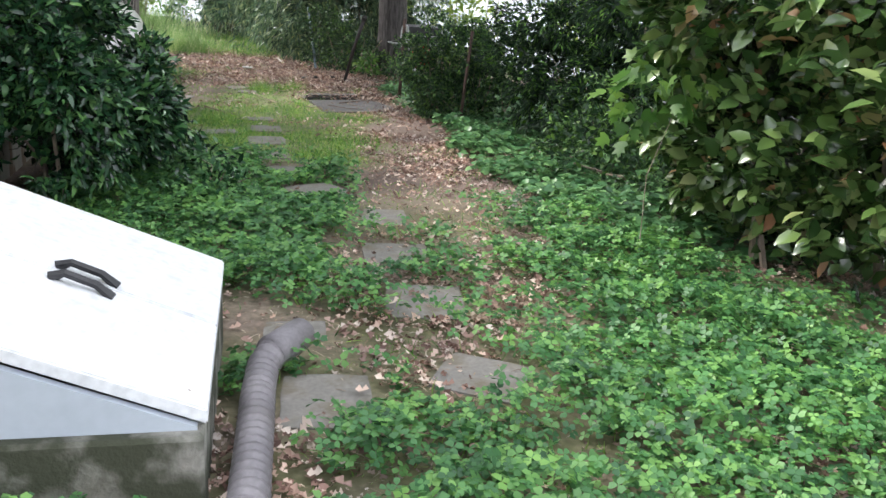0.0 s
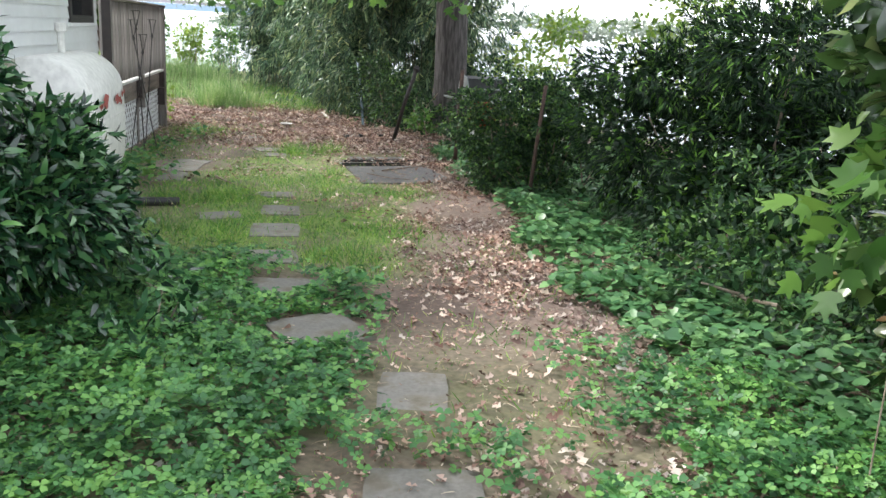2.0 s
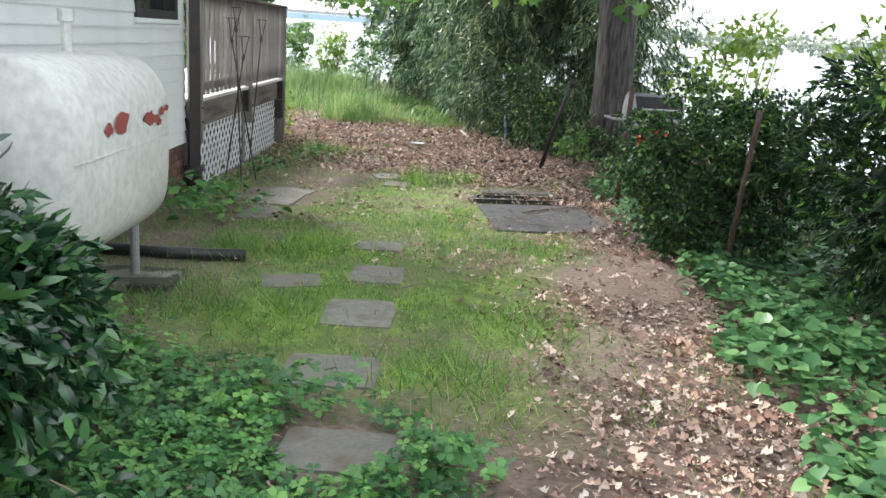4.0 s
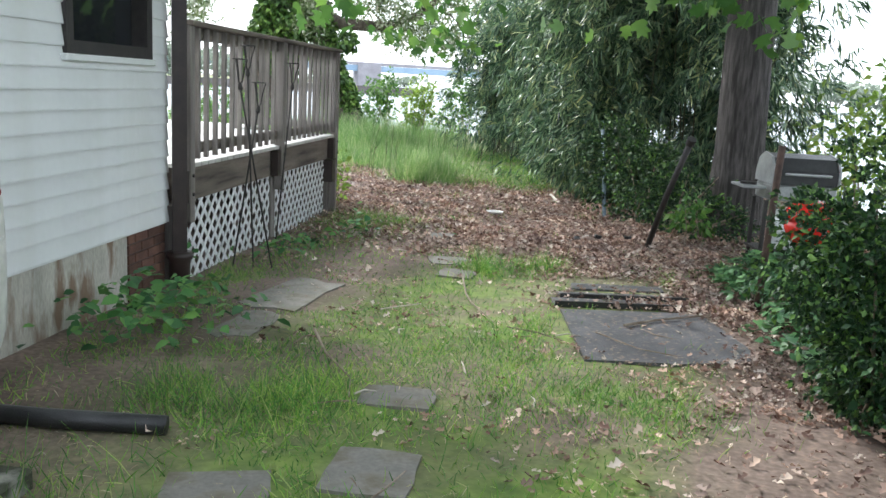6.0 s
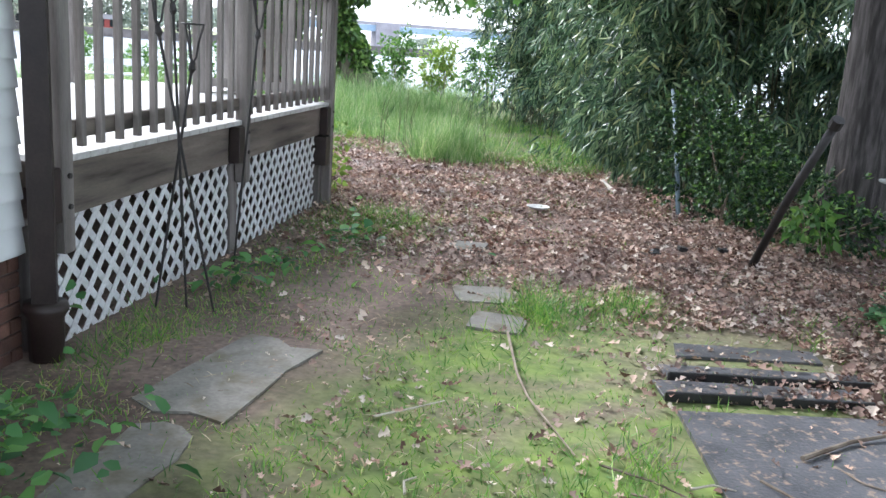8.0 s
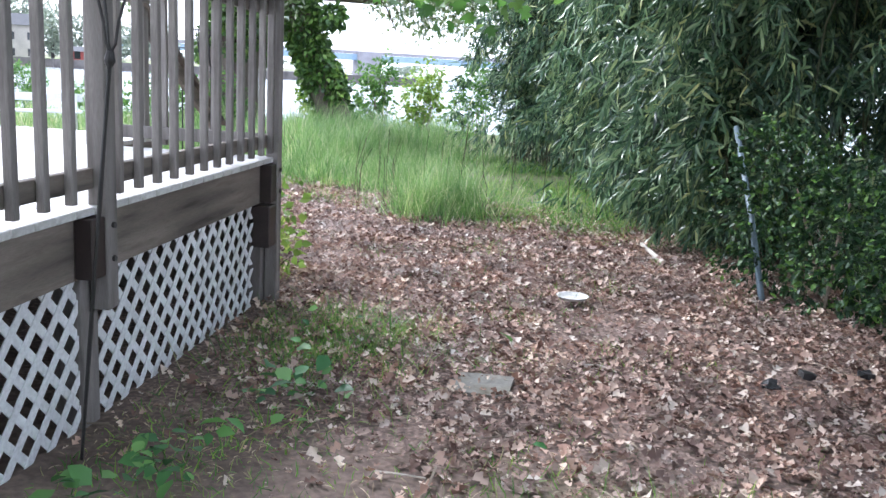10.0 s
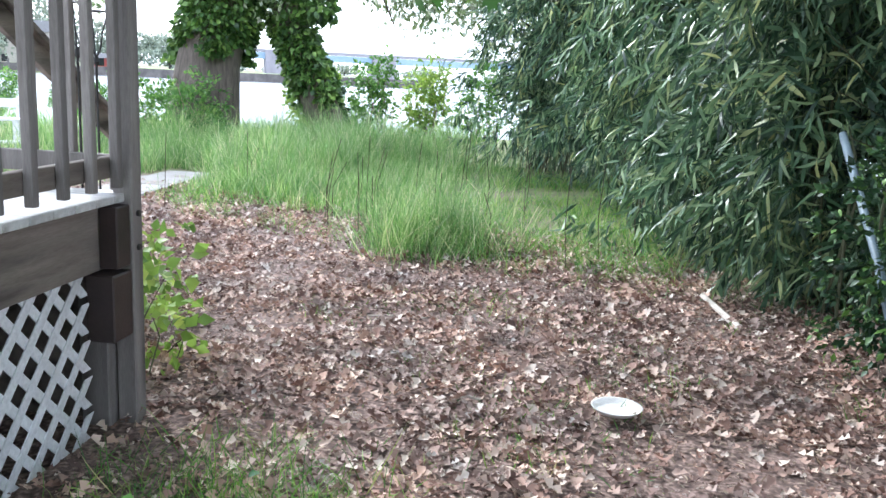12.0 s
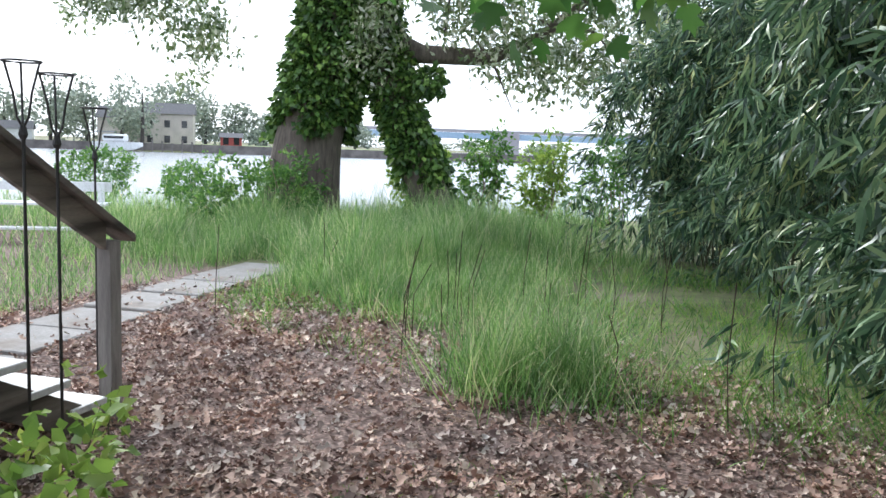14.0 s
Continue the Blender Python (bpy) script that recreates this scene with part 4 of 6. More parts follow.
rng = np.random.RandomState(21)
B = (-1.32, 19.85, at(-1.32, 19.85))
maple = thing("maple_tree", Matrix.Translation(B), "tall maple tree with grey furrowed trunk", "tree")
tree_trunk(maple, B, [(B[0], B[1], B[2] - 0.2), (B[0], B[1], B[2] + 0.15), (B[0] - 0.02, B[1], 0.6), (B[0] - 0.05, B[1], 2.0), (B[0] - 0.06, B[1] + 0.05, 3.8), (B[0], B[1], 5.5)], [0.5, 0.38, 0.32, 0.3, 0.28, 0.2], M_BARK, seed=3)
tips = [(-5.4, 17.9, 4.1), (-6.8, 20.0, 4.2), (-3.2, 15.6, 4.6), (-0.5, 15.5, 5.0), (1.5, 18.5, 5.2), (-3.8, 22.5, 5.5), (-1.0, 22.5, 6.0), (-2.2, 13.6, 5.1), (0.8, 11.2, 5.4), (2.8, 15.0, 5.5), (-0.6, 8.9, 5.8)]
limb_set(rng, maple, B, (B[0] + 0.08, B[1], 3.4), tips, 0.13, M_BARK)
# outer lumps over path and bamboo are unseen, added to shade what lies below
C, O = lump_points(rng, [(-3.2, 17.2, 4.6, 2.6, 2.2, 0.8), (-6.0, 19.7, 4.25, 2.0, 1.8, 0.75), (-0.8, 18, 5.5, 2.8, 2.8, 1.1), (-2.5, 20.5, 5.8, 2.5, 2.5, 1.2), (-2.6, 22.5, 5.6, 2.2, 2.0, 0.9), (-1.9, 21.4, 4.3, 1.8, 1.6, 0.7), (-3.0, 23.2, 5.8, 2.8, 2.6, 0.7), (-2.0, 14.2, 5.0, 3.2, 2.6, 0.8), (0.6, 11.6, 5.3, 3.2, 2.6, 0.9), (2.4, 15.6, 5.4, 3.0, 3.0, 1.0), (-0.6, 9.2, 5.7, 3.0, 2.2, 0.8)], 28000, 0.2, 0.3)
HANG = [(-4.4, 14.4, 2.0), (-1.56, 15.5, 2.12), (-1.02, 15.55, 2.0), (-3.6, 14.7, 1.92), (-2.5, 15.3, 2.0)]   # tips of the low twigs
limb_set(rng, maple, B, (-3.0, 16.0, 4.5), [(-4.4, 14.4, 2.05), (-3.6, 14.7, 1.97)], 0.015, M_BARK, "twig")
limb_set(rng, maple, B, (-0.9, 16.0, 4.8), [(-1.02, 15.5, 2.1), (-2.5, 15.3, 2.05)], 0.015, M_BARK, "twig")
hang = np.array([(-6.75, 20.9, 2.05), (-6.45, 21.15, 2.02), (-6.2, 21.3, 2.05), (-5.85, 21.45, 2.1), (-6.0, 20.6, 2.5)] + HANG)
limb_set(rng, maple, B, (-5.9, 19.8, 4.1), [(-6.0, 20.6, 2.6), (-6.4, 21.1, 2.12)], 0.02, M_BARK, "twig")
C2 = hang[rng.randint(0, len(hang), 170)] + rng.normal(size=(170, 3)) * np.array((0.2, 0.2, 0.14))
for shape, Q, big in ((ROUND, C, 1.2), (LOBED, C2, 1.0)):
    D = rng.normal(size=Q.shape) * 0.7 + np.array((0, 0, -0.7))
    leaf_mesh("crown" if big > 1 else "low_leaves", shape, Q - np.array(B), D, big * (0.12 + 0.08 * rng.rand(len(Q))), big * (0.14 + 0.07 * rng.rand(len(Q))), L_MAPLE, rng, maple, flat=0.3)

# ivy-clad tree on the bank, two leaning trunks and a long low limb
B = (-15.6, 30.4, at(-15.6, 30.4))
ivy = thing("ivy_clad_tree", Matrix.Translation(B), "old locust tree wrapped in ivy on the river bank", "tree")
main = [(B[0] - 0.1, B[1], B[2] - 0.3), (B[0], B[1], B[2] + 0.3), (B[0] + 0.15, B[1] + 0.1, 1.2), (B[0] + 0.5, B[1] + 0.3, 3.2), (B[0] + 0.9, B[1] + 0.6, 5.5), (B[0] + 1.2, B[1] + 0.8, 8.5)]
tree_trunk(ivy, B, main, [0.95, 0.78, 0.66, 0.55, 0.45, 0.25], M_BARK2, seed=8, sides=26)
second = [(B[0] + 2.4, B[1] + 1.5, B[2] - 0.3), (B[0] + 2.1, B[1] + 1.3, 0.7), (B[0] + 1.55, B[1] + 1.0, 2.0), (B[0] + 1.1, B[1] + 0.7, 4.6)]
tree_trunk(ivy, B, second, [0.4, 0.34, 0.3, 0.26], M_BARK2, "second_trunk", seed=9)
part("low_limb", tube([Vector(p) - Vector(B) for p in ((-14.8, 31.0, 3.5), (-13.6, 31.6, 2.95), (-12.4, 32.1, 2.9), (-11.5, 32.5, 3.3), (-10.4, 33.2, 4.4))], [0.24, 0.19, 0.16, 0.12, 0.06], 12), M_BARK2, ivy, smooth=True)
limb_set(rng, ivy, B, (-14.9, 31.0, 5.0), [(-19.5, 29.5, 5.2), (-18, 31.5, 6.5), (-11.5, 31.5, 6.5), (-10.2, 33, 5.2), (-13, 30, 7)], 0.16, M_BARK2)
for a_, b_ in (((-12.6, 32.0, 3.2), (-11.6, 31.6, 1.9)), ((-11.5, 32.4, 3.6), (-9.6, 32.4, 2.6)), ((-13.2, 31.8, 3.3), (-13.0, 31.5, 4.6)), ((-19, 29.6, 5.1), (-20.3, 28.9, 3.6))):
    limb_set(rng, ivy, B, a_, [b_], 0.04, M_BARK2, "twig")
def clad(path, radii, n, z0, reach):
    """Leaves over the skin of a trunk."""
    path, radii = np.array(path), np.array(radii)
    t = rng.rand(n) * (len(path) - 1)
    i = np.minimum(t.astype(int), len(path) - 2)
    f = (t - i)[:, None]
    c = path[i] * (1 - f) + path[i + 1] * f
    r = radii[i] * (1 - f[:, 0]) + radii[i + 1] * f[:, 0]
    a = rng.rand(n) * 2 * math.pi
    o = np.stack([np.cos(a), np.sin(a), 0 * a], 1)
    p = c + o * (r + reach * rng.rand(n) ** 1.5 * (0.4 + vnoise(a * 2, c[:, 2] * 2, 1.0)))[:, None]
    k = p[:, 2] > z0 + 1.2 * (vnoise(a * 1.5, a, 1.3) - 0.4)
    return p[k], o[k]
p1, o1 = clad(main[2:], [0.66, 0.55, 0.45, 0.25], 17000, 1.25, 0.24)
p2, o2 = clad(second, [0.4, 0.34, 0.3, 0.26], 6000, 0.3, 0.2)
p3, o3 = lump_points(rng, [(-13.3, 31.3, 2.4, 0.35, 0.35, 0.25)], 300, 0.4)
P, O = np.concatenate([p1, p2, p3]), np.concatenate([o1, o2, o3])
leaf_mesh("ivy_cover", FOLD, P - np.array(B), O + rng.normal(size=P.shape) * 0.5 + np.array((0, 0, -0.8)), 0.13 + 0.06 * rng.rand(len(P)), 0.12, L_TREEIVY, rng, ivy, flat=0.2, label="dense green climbing ivy")
lum = [(-19.2, 29.2, 5.3, 1.9, 1.3, 0.8), (-19.9, 28.9, 4.2, 0.9, 0.8, 0.7), (-17.6, 30.3, 6.2, 2.2, 1.5, 1.0), (-12.6, 31.6, 4.8, 2.3, 1.6, 0.9), (-10.6, 32.6, 4.2, 1.6, 1.2, 1.1), (-14, 31, 7.0, 3.2, 2.2, 1.1), (-11.4, 32.0, 2.9, 1.2, 0.7, 0.7), (-9.3, 32.8, 3.3, 0.8, 0.7, 1.2), (-14.0, 30.6, 3.2, 0.5, 0.5, 0.8), (-17.3, 29.3, 3.3, 0.9, 0.6, 0.9), (-18.2, 28.7, 3.9, 0.9, 0.7, 0.5), (-12.4, 31.6, 3.6, 1.2, 0.7, 0.7), (-10.4, 32.2, 2.7, 0.7, 0.5, 0.9)]
C, O = lump_points(rng, lum, 2900, 0.15, 0.5)
P = np.repeat(C, 9, 0) + rng.normal(size=(len(C) * 9, 3)) * np.array((0.11, 0.11, 0.15))
leaf_mesh("crown", FOLD, P - np.array(B), rng.normal(size=P.shape) + np.array((0, 0, -0.8)), 0.12 + 0.07 * rng.rand(len(P)), 0.07, L_LOCUST, rng, ivy, flat=0.2, label="sparse pale leaves and white blossom")

# ---- shrubs and hedges ----
shrub("laurel_bush", "dense dark glossy laurel bush beside the house wall", [(-2.95, 7.55, 0.32, 0.58, 0.62, 0.42), (-2.75, 6.85, 0.42, 0.6, 0.62, 0.5), (-2.85, 6.2, 0.65, 0.55, 0.5, 0.75), (-2.95, 6.45, 1.0, 0.45, 0.5, 0.4)], 42000, LANCE, 0.092, 0.03, L_LAUREL, 31, droop=0.2, spread=0.75, tuft=7, heart=2600, lift=0.22, gaps=0.3)
shrub("laurel_seedling", "young laurel sprouts in ground cover", [(-2.0, 7.0, -0.05, 0.3, 0.35, 0.22), (-1.75, 6.4, -0.12, 0.25, 0.3, 0.18)], 260, LANCE, 0.1, 0.032, L_LAUREL, 32, droop=0.1, stems=6, stem_r=0.008)
shrub("magnolia_bush", "tall shrub with large glossy oval leaves, some rusty", [(2.45, 6.0, 0.75, 0.95, 1.0, 0.95), (2.05, 5.9, 1.7, 1.05, 1.0, 0.85), (2.95, 4.8, 0.75, 1.0, 1.05, 1.0), (2.75, 5.1, 2.0, 1.1, 1.1, 1.0), (3.6, 3.7, 0.9, 1.15, 1.1, 1.1), (3.5, 3.9, 2.1, 1.2, 1.2, 1.0), (2.25, 6.3, 0.55, 0.6, 0.6, 0.65)], 23000, BROAD, 0.135, 0.082, L_MAGN, 33, droop=-0.45, spread=0.6, tuft=6, flat=0.55, stem_r=0.025, heart=7000, lift=0.15, gaps=0.2)
shrub("maple_sapling", "maple sapling with lobed leaves growing out of hedge", [(1.45, 5.7, 1.05, 0.3, 0.4, 0.25), (1.3, 6.1, 0.8, 0.25, 0.3, 0.25)], 110, LOBED, 0.13, 0.15, L_MAPLE, 34, droop=0.5, stems=1, stem_r=0.004, tuft=3, category="sapling")
shrub("privet_bush", "small-leaved dark green bush under the hedge", [(1.75, 8.2, 0.15, 0.7, 0.8, 0.55), (2.6, 7.6, 0.3, 0.9, 0.9, 0.7), (1.35, 8.7, 0.0, 0.5, 0.5, 0.4)], 9000, FOLD, 0.055, 0.028, L_BOX, 35, tuft=8, heart=900)
shrub("yew_hedge", "wide dark yew hedge with feathery bright tips", [(1.55, 11.5, 0.4, 1.0, 0.9, 0.8), (2.4, 10.6, 0.5, 1.1, 1.0, 0.95), (1.5, 11.3, 1.12, 0.85, 0.8, 0.45), (3.4, 9.4, 0.6, 1.2, 1.2, 1.1), (2.4, 10.4, 1.4, 1.0, 1.0, 0.55), (3.3, 11.6, 0.7, 1.3, 1.2, 1.1), (1.75, 10.1, 0.2, 0.65, 0.65, 0.5)], 82000, LANCE, 0.085, 0.017, L_YEW, 36, droop=0.3, spread=0.4, tuft=12, rough=0.4, heart=9000, gaps=0.34, category="hedge")
shrub("boxwood_bush", "rounded boxwood bush with bare twiggy underside", [(0.1, 13.0, 0.62, 0.8, 0.7, 0.44), (-0.32, 12.85, 0.45, 0.48, 0.45, 0.42), (0.85, 12.7, 0.6, 0.8, 0.65, 0.45), (0.2, 12.9, -0.05, 0.65, 0.45, 0.3), (-0.15, 12.6, 0.0, 0.4, 0.35, 0.3)], 52000, FOLD, 0.042, 0.024, L_BOX, 37, tuft=9, rough=0.45, stems=22, stem_r=0.012, heart=1500, gaps=0.3)
shrub("euonymus_bush", "low leafy green bush at the foot of the maple", [(-1.9, 19.4, -0.1, 0.6, 0.5, 0.5), (-2.5, 19.9, 0.05, 0.5, 0.5, 0.65), (-1.5, 19.1, -0.25, 0.5, 0.4, 0.35), (-2.9, 20.6, 0.2, 0.7, 0.6, 0.8)], 11000, FOLD, 0.06, 0.034, L_BOX, 38, tuft=8)
shrub("sassafras_sprout", "small bright green sprouting plant", [(-1.75, 18.55, -0.1, 0.22, 0.22, 0.2)], 150, FOLD, 0.11, 0.06, L_MAPLE, 39, stems=4, stem_r=0.006, tuft=4, category="plant")
shrub("lime_vine", "bright yellow-green young vine below the deck's corner", [(-6.66, 18.55, 0.0, 0.2, 0.25, 0.34), (-6.75, 18.65, -0.3, 0.28, 0.3, 0.2), (-7.2, 19.05, -0.2, 0.25, 0.25, 0.25), (-7.75, 19.5, -0.22, 0.3, 0.3, 0.3)], 400, FOLD, 0.085, 0.062, L_LIME, 40, droop=0.4, stems=9, stem_r=0.005, tuft=3, category="vine", stem_mat=M_STEM, inner=0.2)
for i, (x, y, s) in enumerate(((-13.2, 33.4, 1.0), (-12.0, 33.9, 0.9), (-10.9, 34.6, 1.05), (-14.3, 32.6, 0.8))):
    shrub("bank_shrub", "leafy green shrub on the river bank", [(x, y, 0.4 * s, 0.5 * s, 0.5, 0.75 * s), (x + 0.3, y, 1.0 * s, 0.4, 0.4, 0.5 * s)], 2000, FOLD, 0.12, 0.06, L_LIME if i % 2 else L_MAPLE, 50 + i, tuft=6, rough=0.5)
shrub("elder_bush", "spreading green bush at the ivy tree's foot", [(-15.9, 29.4, 0.0, 1.2, 0.8, 0.8), (-17.2, 29.4, -0.1, 1.0, 0.8, 0.6), (-14.9, 29.2, 0.1, 0.7, 0.6, 0.8)], 7000, FOLD, 0.11, 0.05, L_MAPLE, 56, tuft=6, rough=0.5)
shrub("spirea_bush", "rounded yellow-green bush at the water's edge", [(-26.3, 33.9, 0.1, 1.15, 1.0, 0.75)], 4500, FOLD, 0.1, 0.05, L_MAPLE, 57, tuft=6)
shrub("spirea_bush", "small round green bush at the water's edge", [(-24.8, 36.0, -0.1, 0.7, 0.7, 0.55)], 2200, FOLD, 0.1, 0.05, L_MAPLE, 58, tuft=6)
for i, (x, y, z) in enumerate(((0.3, 21.8, 1.1), (2.6, 19.0, 1.7), (4.4, 17.8, 2.0))):
    shrub("waterside_shrub", "light green shrub beyond the hedge by the water", [(x, y - 1.5, z - 0.4, 0.9, 0.8, 0.8), (x + 0.5, y - 1.2, z + 0.5, 0.6, 0.6, 0.4)], 1500, FOLD, 0.13, 0.07, L_LIME, 60 + i, tuft=4, rough=0.5, inner=0.3)

# bamboo: arching canes with long drooping leaves in fans
def bamboo(lumps, n, seed, label, foot):
    rng = np.random.RandomState(seed)
    lumps = np.array(lumps, float)
    base = np.array((foot[0], foot[1], at(*foot)))
    root = thing("bamboo_clump", Matrix.Translation(base), label, "bamboo", "bamboo clumps")
    for i in range(40):
        l = lumps[i % len(lumps)]
        x, y = l[0] + rng.normal() * l[3] * 0.3, l[1] + rng.normal() * l[4] * 0.3
        tip = Vector(l[:3] + unit(rng.normal(size=3)) * l[3:] * 0.8)
        tip.z = max(tip.z, 0.6)
        f = Vector((x, y, at(x, y, -0.1)))
        m = f.lerp(tip, 0.6)
        m.x, m.y, m.z = x * 0.6 + m.x * 0.4, y * 0.6 + m.y * 0.4, m.z + 0.4
        part("cane", tube([p - Vector(base) for p in (f, m, tip)], [0.014, 0.011, 0.003], 5), M_STEM, root)
    C, O = lump_points(rng, lumps, n, 0.4, 0.6)
    k = 8
    ax = O * 0.8 + rng.normal(size=C.shape) * 0.6 + np.array((0, 0, -0.25))
    ax = unit(ax)
    P = np.repeat(C, k, 0) + np.repeat(ax, k, 0) * (np.tile(np.arange(k) / k, len(C)) * 0.24)[:, None]
    D = np.repeat(ax, k, 0) * 0.7 + rng.normal(size=P.shape) * 0.5 + np.array((0, 0, -0.75))
    g = (P[:, 2] > height(P[:, 0], P[:, 1]) + 0.05) & ((P[:, 1] > 21.75) | (P[:, 0] > -2.4))
    g &= vnoise(P[:, 0] + 0.7 * P[:, 1], P[:, 2] * 1.1 - 0.5 * P[:, 0], 1.5) > 0.36
    P, D = P[g], D[g]
    ln = 0.15 + 0.14 * rng.rand(len(P))
    leaf_mesh("leaves", LANCE, P - base, D, ln, 0.022 + 0.012 * rng.rand(len(P)), L_BAMB, rng, root, flat=0.25)
    # broad leaves added in the core to stop light passing through the thicket
    C, O = lump_points(rng, lumps * np.array((1, 1, 1, 0.62, 0.62, 0.7)), 6000, 0.5, 0.4)
    C = C[(C[:, 2] > height(C[:, 0], C[:, 1]) + 0.1) & (C[:, 1] > 22.0)]
    leaf_mesh("light_block_leaves", LANCE, C - base, rng.normal(size=C.shape) + np.array((0, 0, -0.6)), 0.2, 0.04, L_BAMB, rng, root, flat=0.2)


bamboo([(-3.4, 22.6, 1.2, 1.1, 1.3, 1.7), (-2.6, 22.4, 2.8, 1.5, 1.4, 1.4), (-3.6, 23.6, 3.2, 1.4, 1.5, 1.5), (-3.2, 22.0, 0.3, 0.9, 0.8, 0.8), (-1.6, 22.4, 1.6, 1.0, 1.0, 1.9)], 12000, 71, "tall green bamboo thicket with drooping leaves", (-3.0, 22.8))
bamboo([(-4.0, 24.6, 1.1, 1.2, 1.3, 1.7), (-4.2, 25.2, 3.0, 1.6, 1.6, 1.5), (-4.3, 23.8, 0.4, 0.9, 0.9, 0.9), (-5.2, 26.0, 1.8, 1.1, 1.2, 1.6)], 8400, 72, "dense bamboo thicket, blue-green leaves hanging to the ground", (-4.2, 25.0))
bamboo([(-6.2, 28.3, 1.0, 1.3, 1.3, 1.6), (-7.1, 29.4, 2.0, 1.4, 1.3, 1.8), (-7.8, 30.0, 0.9, 1.2, 1.1, 1.5), (-6.0, 28.6, 2.9, 1.6, 1.4, 1.2), (-8.0, 30.2, 2.5, 0.9, 0.9, 1.2)], 6400, 73, "dark far bamboo thicket by the river bank", (-7.4, 29.2))

# ---- sidewalk, far river bank things ----
walkway = thing("sidewalk", Matrix.Identity(4), "pale concrete sidewalk of square slabs beyond the steps", "sidewalk", kind="structure")
for i in range(7):
    t = i / 6
    x, y = -10.5 - 1.5 * t, 20.4 + 4.9 * t
    o = part("slab", box(-0.38, 0.38, -0.41, 0.41, -0.1, 0.025, 0.01), M_WALK, walkway)
    o.matrix_basis = pose(x, y, at(x, y), 0, 0, 17)
bench = thing("white_bench", pose(-16.6, 25.3, at(-16.6, 25.3), 0, 0, 40), "white painted wooden bench in long grass", "bench")
for i in range(3):
    part("seat_slat", box(-1.1, 1.1, -0.22 + 0.15 * i, -0.09 + 0.15 * i, 0.55, 0.59, 0.006), M_LATT, bench)
part("seat_slat", box(-1.1, 1.1, -0.5, -0.3, 0.2, 0.24, 0.006), M_LATT, bench)
part("back_slat", box(-1.1, 1.1, 0.24, 0.28, 0.75, 0.9, 0.006), M_LATT, bench)
for x in (-0.95, 0.95):
    part("leg", box(x - 0.05, x + 0.05, -0.2, -0.12, 0, 0.55, 0.005), M_LATT, bench)
    part("leg", box(x - 0.05, x + 0.05, 0.2, 0.238, 0, 0.9, 0.005), M_LATT, bench)
boat2 = thing("covered_boat", pose(-10.8, 19.75, at(-10.8, 19.75, 0.03), 0, 0, -50) @ Matrix.Diagonal((0.5, 0.33, 0.75, 1)), "small boat under a grey-blue cover on land", "boat")
bm = bmesh.new()
rr = []
for y, w, h in ((-2.0, 0.75, 0.7), (-0.8, 0.85, 0.85), (0.6, 0.75, 0.95), (1.6, 0.4, 0.8), (2.1, 0.05, 0.7)):
    rr.append([bm.verts.new(p) for p in ((-w, y, 0.55), (-w * 0.6, y, h), (0, y, h + 0.2), (w * 0.6, y, h), (w, y, 0.55), (w * 0.6, y, 0.25), (-w * 0.6, y, 0.25))])
for r0, r1 in zip(rr, rr[1:]):
    for k in range(7):
        bm.faces.new((r0[k], r0[(k + 1) % 7], r1[(k + 1) % 7], r1[k]))
bm.faces.new(rr[0]), bm.faces.new(rr[-1])
bmesh.ops.recalc_face_normals(bm, faces=bm.faces)
part("cover", bm, M_COVER, boat2, smooth=True)
for y in (-1.2, 0.8):
    part("trestle", box(-0.6, 0.6, y - 0.06, y + 0.06, 0, 0.27, 0.01), M_BLACK, boat2)

def along(px_dir, d):
    """A far place, by its bearing from the end of the path and its distance."""
    a = radians(px_dir)
    return -4.4 - math.sin(a) * d, 17.1 + math.cos(a) * d


# bridge with a stone pier
bridge = thing("bridge", Matrix.Identity(4), "long pale blue steel bridge on stone piers across river", "bridge")
e0, e1 = along(33.5, 262), along(9, 300)
ex, ey = e1[0] - e0[0], e1[1] - e0[1]
el = math.hypot(ex, ey)
br = pose(e0[0], e0[1], 0, 0, 0, math.degrees(math.atan2(ey, ex)))
g = part("girder", box(-40, el, -3, 3, 4.2, 6.0), M_BRIDGE, bridge)
g.matrix_basis = br
g = part("railing", box(-40, el, -3.1, -2.9, 6.05, 7.0), M_PIER, bridge)
g.matrix_basis = br
for k, (d, w) in enumerate(((0, 3), (32, 3.6), (95, 3))):
    p = part("pier", box(d - w, d + w, -4.5, 4.5, -3, 6.9 if k < 2 else 4.2, 0.2), M_PIER, bridge)
    p.matrix_basis = br
